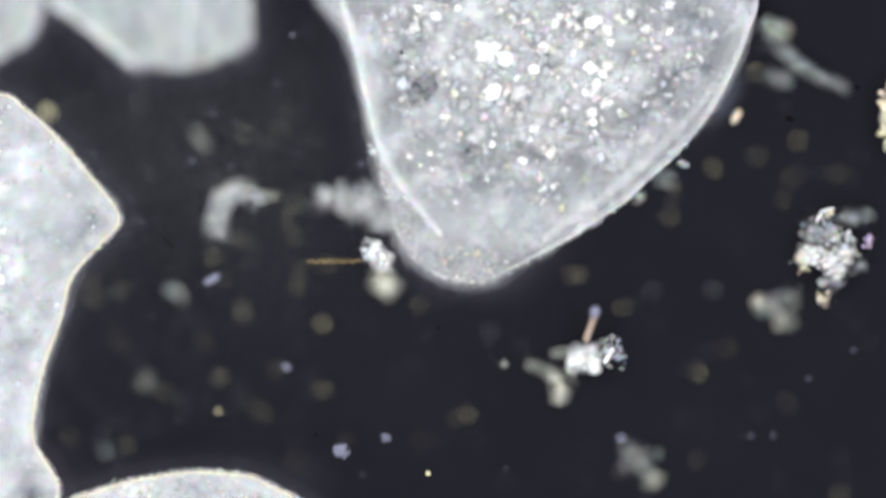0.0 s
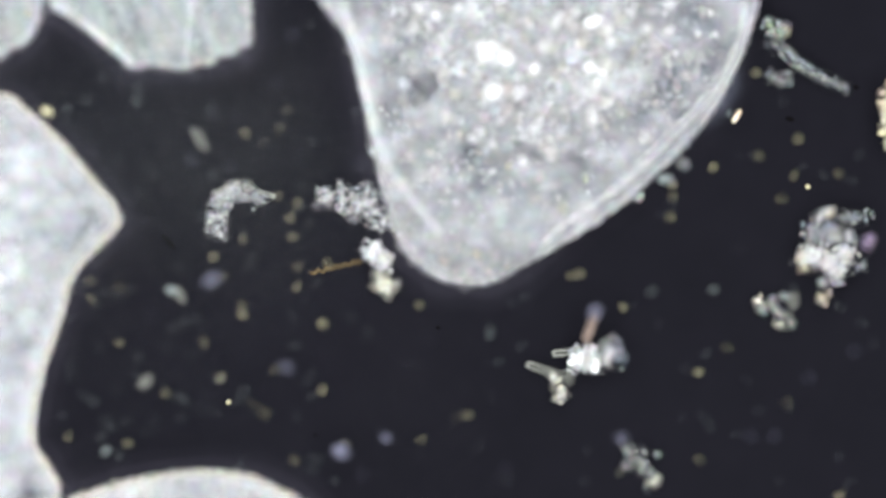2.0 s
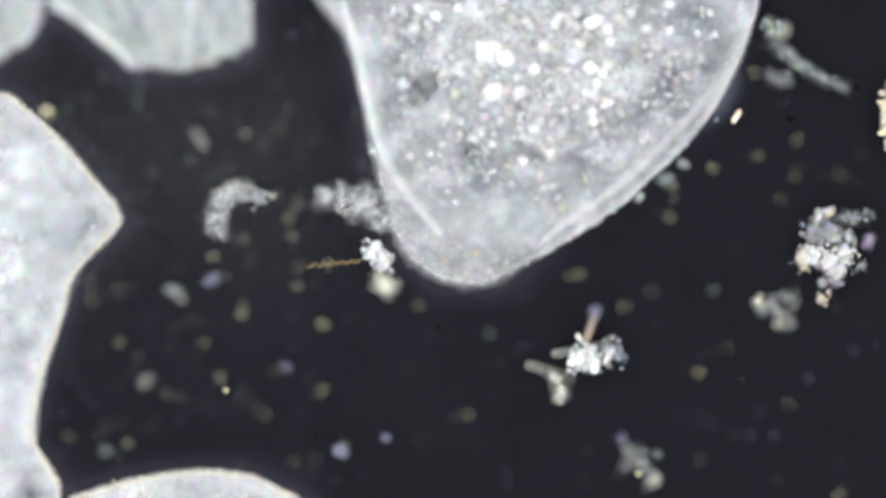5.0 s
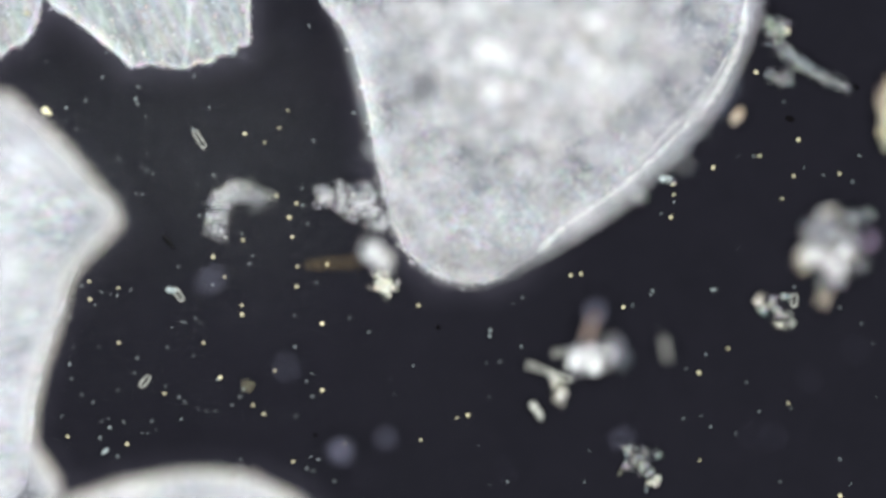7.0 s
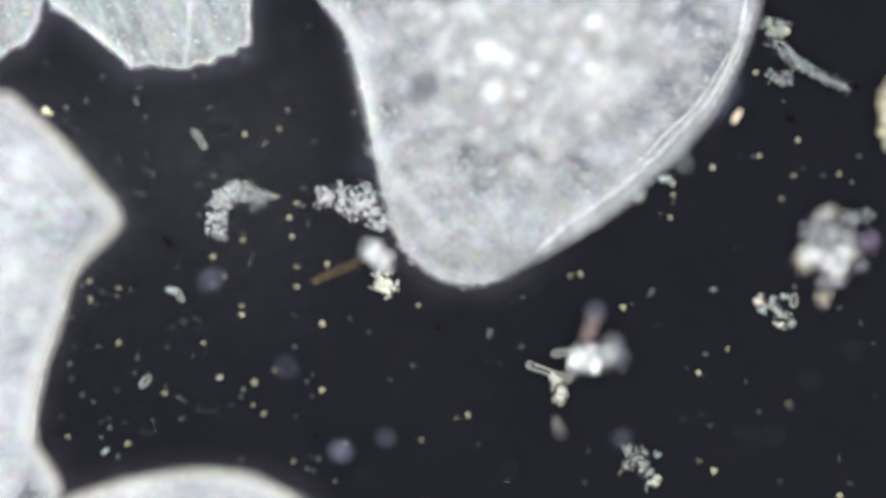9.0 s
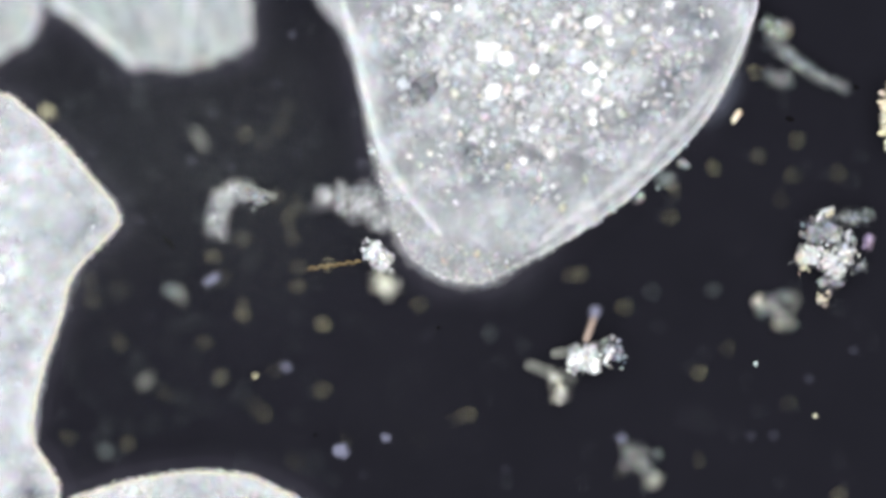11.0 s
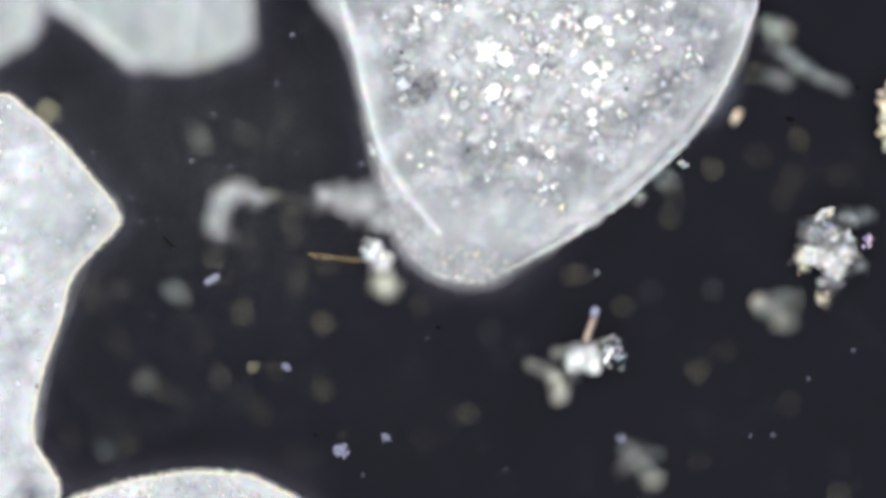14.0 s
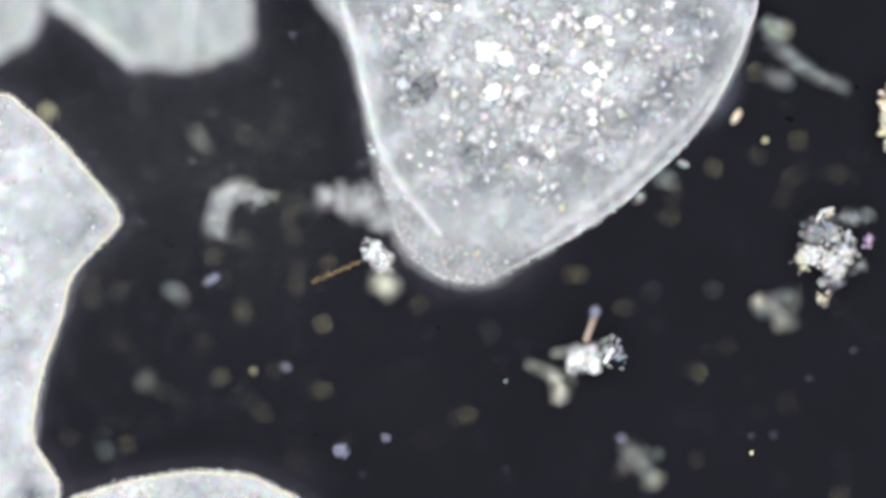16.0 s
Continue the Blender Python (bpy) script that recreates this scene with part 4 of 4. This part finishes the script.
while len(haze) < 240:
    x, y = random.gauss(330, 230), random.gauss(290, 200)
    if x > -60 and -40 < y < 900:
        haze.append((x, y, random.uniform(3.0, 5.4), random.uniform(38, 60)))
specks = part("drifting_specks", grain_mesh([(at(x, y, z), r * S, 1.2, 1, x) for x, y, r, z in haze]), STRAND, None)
tagged(specks, "countless faint specks added far above the slide, blurred to imitate haze", "bacteria", kind="stuff")
PALE = [(145, 506, 3.5), (180, 517, 3), (195, 521, 2), (208, 524, 2.5), (231, 514, 2.5), (126, 562, 2.5), (174, 614, 2.5), (243, 634, 3), (123, 645, 3.5), (127, 671, 3), (296, 615, 3),
        (304, 580, 2.5), (322, 570, 3), (207, 691, 2.5), (258, 682, 2.5), (292, 684, 2.5), (327, 712, 2.5), (320, 742, 3), (109, 737, 2.5), (180, 747, 2.5), (192, 741, 2.5), (219, 748, 2.5),
        (194, 757, 3.5), (177, 775, 3.5), (251, 766, 2), (276, 761, 2), (270, 745, 2.5), (208, 808, 4), (317, 703, 4), (376, 504, 3)]
PALE += [(346, 563, 2.5), (355, 572, 2.5), (328, 571, 3), (342, 630, 2.5), (386, 671, 3.5), (431, 689, 4), (425, 702, 3), (411, 717, 2.5), (351, 725, 2.5), (366, 728, 2), (382, 728, 2), (521, 614, 3.2),
         (521, 558, 2.5), (618, 563, 2.5), (542, 675, 2.5), (524, 737, 3), (426, 813, 2.8), (543, 829, 2.5), (555, 834, 2.8), (592, 852, 3.5), (868, 585, 4), (866, 595, 5), (861, 641, 2.5), (884, 641, 3),
         (847, 788, 2), (866, 703, 2), (898, 853, 3), (866, 857, 2), (699, 698, 2), (691, 672, 2)]
PALE += [(1308, 277, 2), (1334, 277, 3), (1423, 297, 2.5), (1457, 310, 2.5), (1193, 358, 3), (1170, 379, 2.5), (1307, 440, 2), (1155, 515, 5), (1151, 522, 4), (1165, 577, 2.5), (1120, 540, 2.5),
         (1214, 652, 2.5), (1321, 677, 2.5), (1209, 741, 2), (1242, 736, 2.5), (1258, 755, 3), (1381, 853, 3), (1487, 813, 2.5), (1545, 608, 2.5), (1550, 702, 2)]
PALE += [(82, 109, 2.5), (181, 137, 3.5), (188, 94, 2.5), (344, 135, 4), (547, 46, 3), (117, 191, 3.5), (152, 178, 3.5), (117, 213, 2.5), (240, 176, 4), (243, 184, 3), (245, 154, 3), (258, 207, 2.5), (210, 281, 3), (260, 302, 3), (270, 308, 2.5), (250, 295, 2), (252, 344, 3), (240, 342, 2),
         (370, 191, 3), (341, 229, 2.5), (330, 286, 2), (378, 311, 3.5), (555, 249, 3), (535, 333, 3), (535, 364, 3), (545, 396, 2.5), (428, 414, 3), (447, 453, 2.5), (441, 467, 2.5), (315, 473, 3), (626, 200, 3.2)]
pale = [(x, y, (0.62 if x < 800 else 0.52) * r) for x, y, r in PALE]
while len(pale) < 150:
    x, y = random.uniform(95, 1560), random.uniform(150, 875)
    if not (560 < x < 1330 and y < 500) and not inside([(q[0], q[1]) for q in LEFT], x - 12, y):
        pale.append((x, y, random.choice((1.3, 1.5, 1.8))))
settle(coccus_kind(PALE_COCCUS, "tiny pale round coccus on the slide", "pale cocci on the slide", 1), pale)


# ---- the filament ----
def filament():
    ob = thing("spiral_filament", at(640, 462, 6.0), "thin amber corkscrew filament fixed to the clump, waving", "bacterium")
    pts = []
    for i in range(161):
        f = i / 160
        a = 2 * math.pi * 6 * f
        r = 3.1 * min(1, f * 6) * (0.8 + 0.35 * math.sin(9 * f + 1))
        pts.append((784 - 98 * f, 441 + r * math.cos(a), r * math.sin(a) * S * 1000))
    part("coil", tube(pts, 1.35, n=240, sides=6, rough=0.6), AMBER, ob)
    return ob


tail = filament()


# ---- drifting things ----
def drifting_rod(label, mat, length, radius, core=None):
    """A two-celled rod, pinched in the middle."""
    ob = thing("drifting_rod", (0, 0, 0), label, "bacterium", "drifting bacteria")
    for side in (-1, 1):
        half = length * 0.27
        shift = (side * length * 0.23 * S, side * 0.12 * radius * S, 0)
        bm = capsule(2 * half, radius)
        bmesh.ops.translate(bm, verts=bm.verts, vec=shift)
        body = part("cell_half", bm, core or mat, ob)
        if core:
            h = half - radius
            loop = [(784 + h * p + radius * q, 441 + radius * w, 0.0) for p, q, w in
                    ((-1, 0, -1), (1, 0, -1), (1, 0.75, -0.66), (1, 1, 0), (1, 0.75, 0.66), (1, 0, 1), (-1, 0, 1), (-1, -0.75, 0.66), (-1, -1, 0), (-1, -0.75, -0.66))]
            bm = tube(loop, 1.5, n=50, sides=6, closed=True, rough=0.3)
            bmesh.ops.translate(bm, verts=bm.verts, vec=shift)
            part("wall", bm, mat, body, "bright outer wall")
    return ob


def drifting_dot(mat, r):
    bm = bmesh.new()
    blob(bm, (0, 0, 0), r * S, (1.25, 1, 0.9), 0.4, 0.3, 2, r)
    return tagged(part("drifting_coccus", bm, mat, None), "small pale coccus drifting through the water", "bacterium", "drifting bacteria")


twin = drifting_rod("pale two-celled rod tumbling through the water", ROD, 36, 5.4)
long_rod = drifting_rod("pale slender rod tumbling through the water", PALE_ROD, 42, 4.2)
DRIFTS = [
    (drifting_dot(COCCUS, 2.9), 4.0, [(0, 1690, 60), (1.2, 1552, 246), (1.5, 1527, 271), (1.8, 1479, 303), (2.1, 1406, 347), (2.5, 1342, 428), (2.9, 1289, 525), (3.3, 1269, 610),
                                      (3.5, 1265, 638), (3.7, 1224, 679), (4.1, 1192, 719), (5.5, 1100, 900), (16, 1000, 1200)]),
    (drifting_dot(COCCUS, 2.9), 4.0, [(0, 1900, 100), (6.3, 1680, 330), (7.5, 1516, 553), (7.7, 1452, 605), (7.9, 1411, 643), (8.3, 1353, 704), (8.7, 1292, 778), (9.2, 1250, 870), (9.6, 1230, 940), (16, 1150, 1200)]),
    (drifting_dot(WARM_DEBRIS, 3.8), 6.8, [(0, 1900, 300), (10, 1600, 540), (11.3, 1391, 813), (11.5, 1360, 861), (12, 1290, 970), (16, 1200, 1200)]),
    (drifting_dot(PALE_COCCUS, 3.4), 6.8, [(0, 1800, 250), (9.8, 1600, 350), (11.3, 1277, 722), (11.5, 1252, 762), (11.9, 1214, 863), (12.3, 1180, 950), (16, 1100, 1200)]),
    (drifting_dot(COCCUS, 2.9), 7.0, [(0, 1900, 450), (11.5, 1660, 620), (12.2, 1532, 769), (12.5, 1474, 831), (12.7, 1440, 872), (13.2, 1370, 980), (16, 1300, 1200)]),
    (drifting_dot(COCCUS, 2.9), 7.0, [(0, 1900, 150), (13.8, 1640, 400), (14.6, 1543, 540), (14.8, 1503, 594), (15.0, 1454, 632), (15.2, 1420, 676), (15.5, 1389, 722), (15.8, 1346, 760), (16, 1330, 802)]),
    (drifting_dot(COCCUS, 3.2), 5.0, [(0, 1700, -250), (14.6, 1530, -20), (15.2, 1472, 66), (15.4, 1450, 93), (15.8, 1392, 203), (16, 1355, 248)]),
    (drifting_dot(PALE_COCCUS, 3.2), 6.5, [(0, 1300, 200), (13, 1100, 420), (15.0, 983, 560), (15.7, 915, 629), (16, 895, 675)]),
    (drifting_dot(PALE_ROD, 5), 5.0, [(0, 893, 645), (0.5, 887, 703), (1.0, 888, 765), (1.5, 893, 833), (2.0, 897, 895), (3.0, 900, 1000), (16, 900, 1200)]),
    (drifting_dot(COCCUS, 3.2), 6.5, [(0, 758, 838), (0.5, 772, 877), (1.0, 785, 920), (2.0, 800, 1000), (16, 820, 1200)]),
    (drifting_dot(COCCUS, 3.2), 4.2, [(0, 386, 728), (0.4, 391, 723), (1.0, 397, 716), (2.0, 404, 712), (3.2, 399, 698), (4.2, 397, 688), (6.3, 422, 698), (7.2, 441, 680), (8.4, 430, 680), (9.2, 454, 675),
                                    (12, 450, 662), (15.2, 444, 648), (15.5, 435, 661), (16, 448, 657)]),
]


def fleck(px, py, length, width, turn):
    """A dark fleck of dust that stays in the sharp plane as the tube moves."""
    bm = bmesh.new()
    blob(bm, (0, 0, 0), S, (length / 2, width / 2, 0.4), 0, 0.4, 2, px)
    ob = tagged(part("dust_fleck", bm, DUST, None), "tiny black fleck of dust in the light path", "dust", "dust flecks")
    return ob, px, py, turn


FLECKS = [fleck(298, 428, 34, 8, -50), fleck(1515, 155, 9, 8, 0), fleck(1398, 211, 15, 8, -20), fleck(775, 580, 8, 7, 0), fleck(522, 219, 6, 6, 0), fleck(558, 770, 7, 6, 0), fleck(1108, 158, 7, 6, 0), fleck(828, 267, 6, 6, 0), fleck(711, 93, 6, 7, 0), fleck(66, 684, 7, 6, 0)]


def motions():
    swing = [(0, 1), (0.2, -2), (0.5, 0), (0.8, 3), (1.0, 6), (1.4, 8), (1.8, 13), (2.2, 13), (2.6, 6), (3.0, 7), (3.4, 8), (3.8, 6), (4.2, 3), (6.3, 9), (6.7, 6), (7.1, 4),
             (7.5, 3), (7.7, 7), (7.9, 12), (8.1, 17), (8.5, 18), (9.2, 24), (11.3, 6), (11.6, 2), (12.2, -1), (12.5, -6), (13.4, -5), (14.2, -7), (14.6, -5), (15.0, -2), (15.5, 8), (15.8, 12), (16.0, 23)]
    lift = [(0, 6), (0.8, -6), (1.8, -14), (3.4, -12), (4.0, 5), (6.3, -14), (7.5, -8), (8.3, -8), (9.2, -14), (11.3, 4), (13.8, 6), (14.2, 15), (14.6, 12), (15.0, -14), (15.8, -6), (16.0, -3)]
    rows = []
    for i in range(161):
        t = i / 10
        rows.append((t, pose(*at(640, 462, 6.2), 62 * i, float(np.interp(t, *zip(*lift))), float(np.interp(t, *zip(*swing))))))
    walk(tail, rows)
    for ob, px, py, turn in FLECKS:
        walk(ob, [(t, pose(*at(px, py, max(f, 0.3)), 0, 0, turn)) for t, f in FOCUS])
    for ob, z, path in DRIFTS:
        walk(ob, [(t, pose(*at(x, y, z), 0, 0, 25 * t % 360 if t < 3 else 75)) for t, x, y in path])
    walk(twin, [(t, pose(*at(x, y, z), 0, 0, a)) for t, x, y, z, a in (
        (0, 1900, -500, 4, 60), (2.3, 1519, 30, 4, 60), (2.5, 1479, 81, 4, 60), (2.9, 1406, 154, 4, 60), (3.1, 1362, 267, 4, 60), (3.3, 1305, 327, 4.5, 58), (3.5, 1265, 380, 5, 40),
        (3.7, 1216, 432, 6, 20), (3.9, 1176, 473, 7, 0), (4.1, 1140, 513, 7, -10), (4.2, 1127, 533, 7, -15), (5.2, 1010, 610, 5.5, -60), (6.3, 949, 677, 4, -90), (6.5, 953, 699, 3.2, -85), (6.9, 951, 722, 2.6, -70),
        (7.1, 949, 732, 2.6, -50), (7.5, 942, 757, 3.2, -35), (7.9, 933, 789, 5.0, -35), (8.1, 928, 811, 5.5, -50), (8.3, 926, 836, 5.0, -45), (8.5, 928, 860, 4.5, -20), (8.8, 925, 890, 4, -10), (16, 900, 1300, 4, 0))])
    walk(long_rod, [(t, pose(*at(x, y, z), 0, b, a)) for t, x, y, z, a, b in (
        (0, 1990, 200, 6.2, 60, 0), (3.9, 1576, 330, 6.2, 60, 0), (4.2, 1540, 319, 6.2, 60, 0), (5.3, 1400, 430, 6.2, 90, 20), (6.3, 1232, 551, 6.2, 120, 30), (6.7, 1195, 591, 6.2, 105, 10), (7.1, 1171, 627, 6.2, 95, 10),
        (7.5, 1139, 672, 6.2, 78, 20), (7.9, 1083, 706, 6.2, 68, 40), (8.3, 1045, 726, 6.2, 65, 50), (8.7, 1010, 742, 6.2, 90, 50), (9.2, 973, 762, 6.2, 110, 40), (10.2, 900, 820, 6.2, 120, 30), (11.2, 820, 930, 6.2, 120, 0), (16, 700, 1300, 6.2, 120, 0))])


motions()
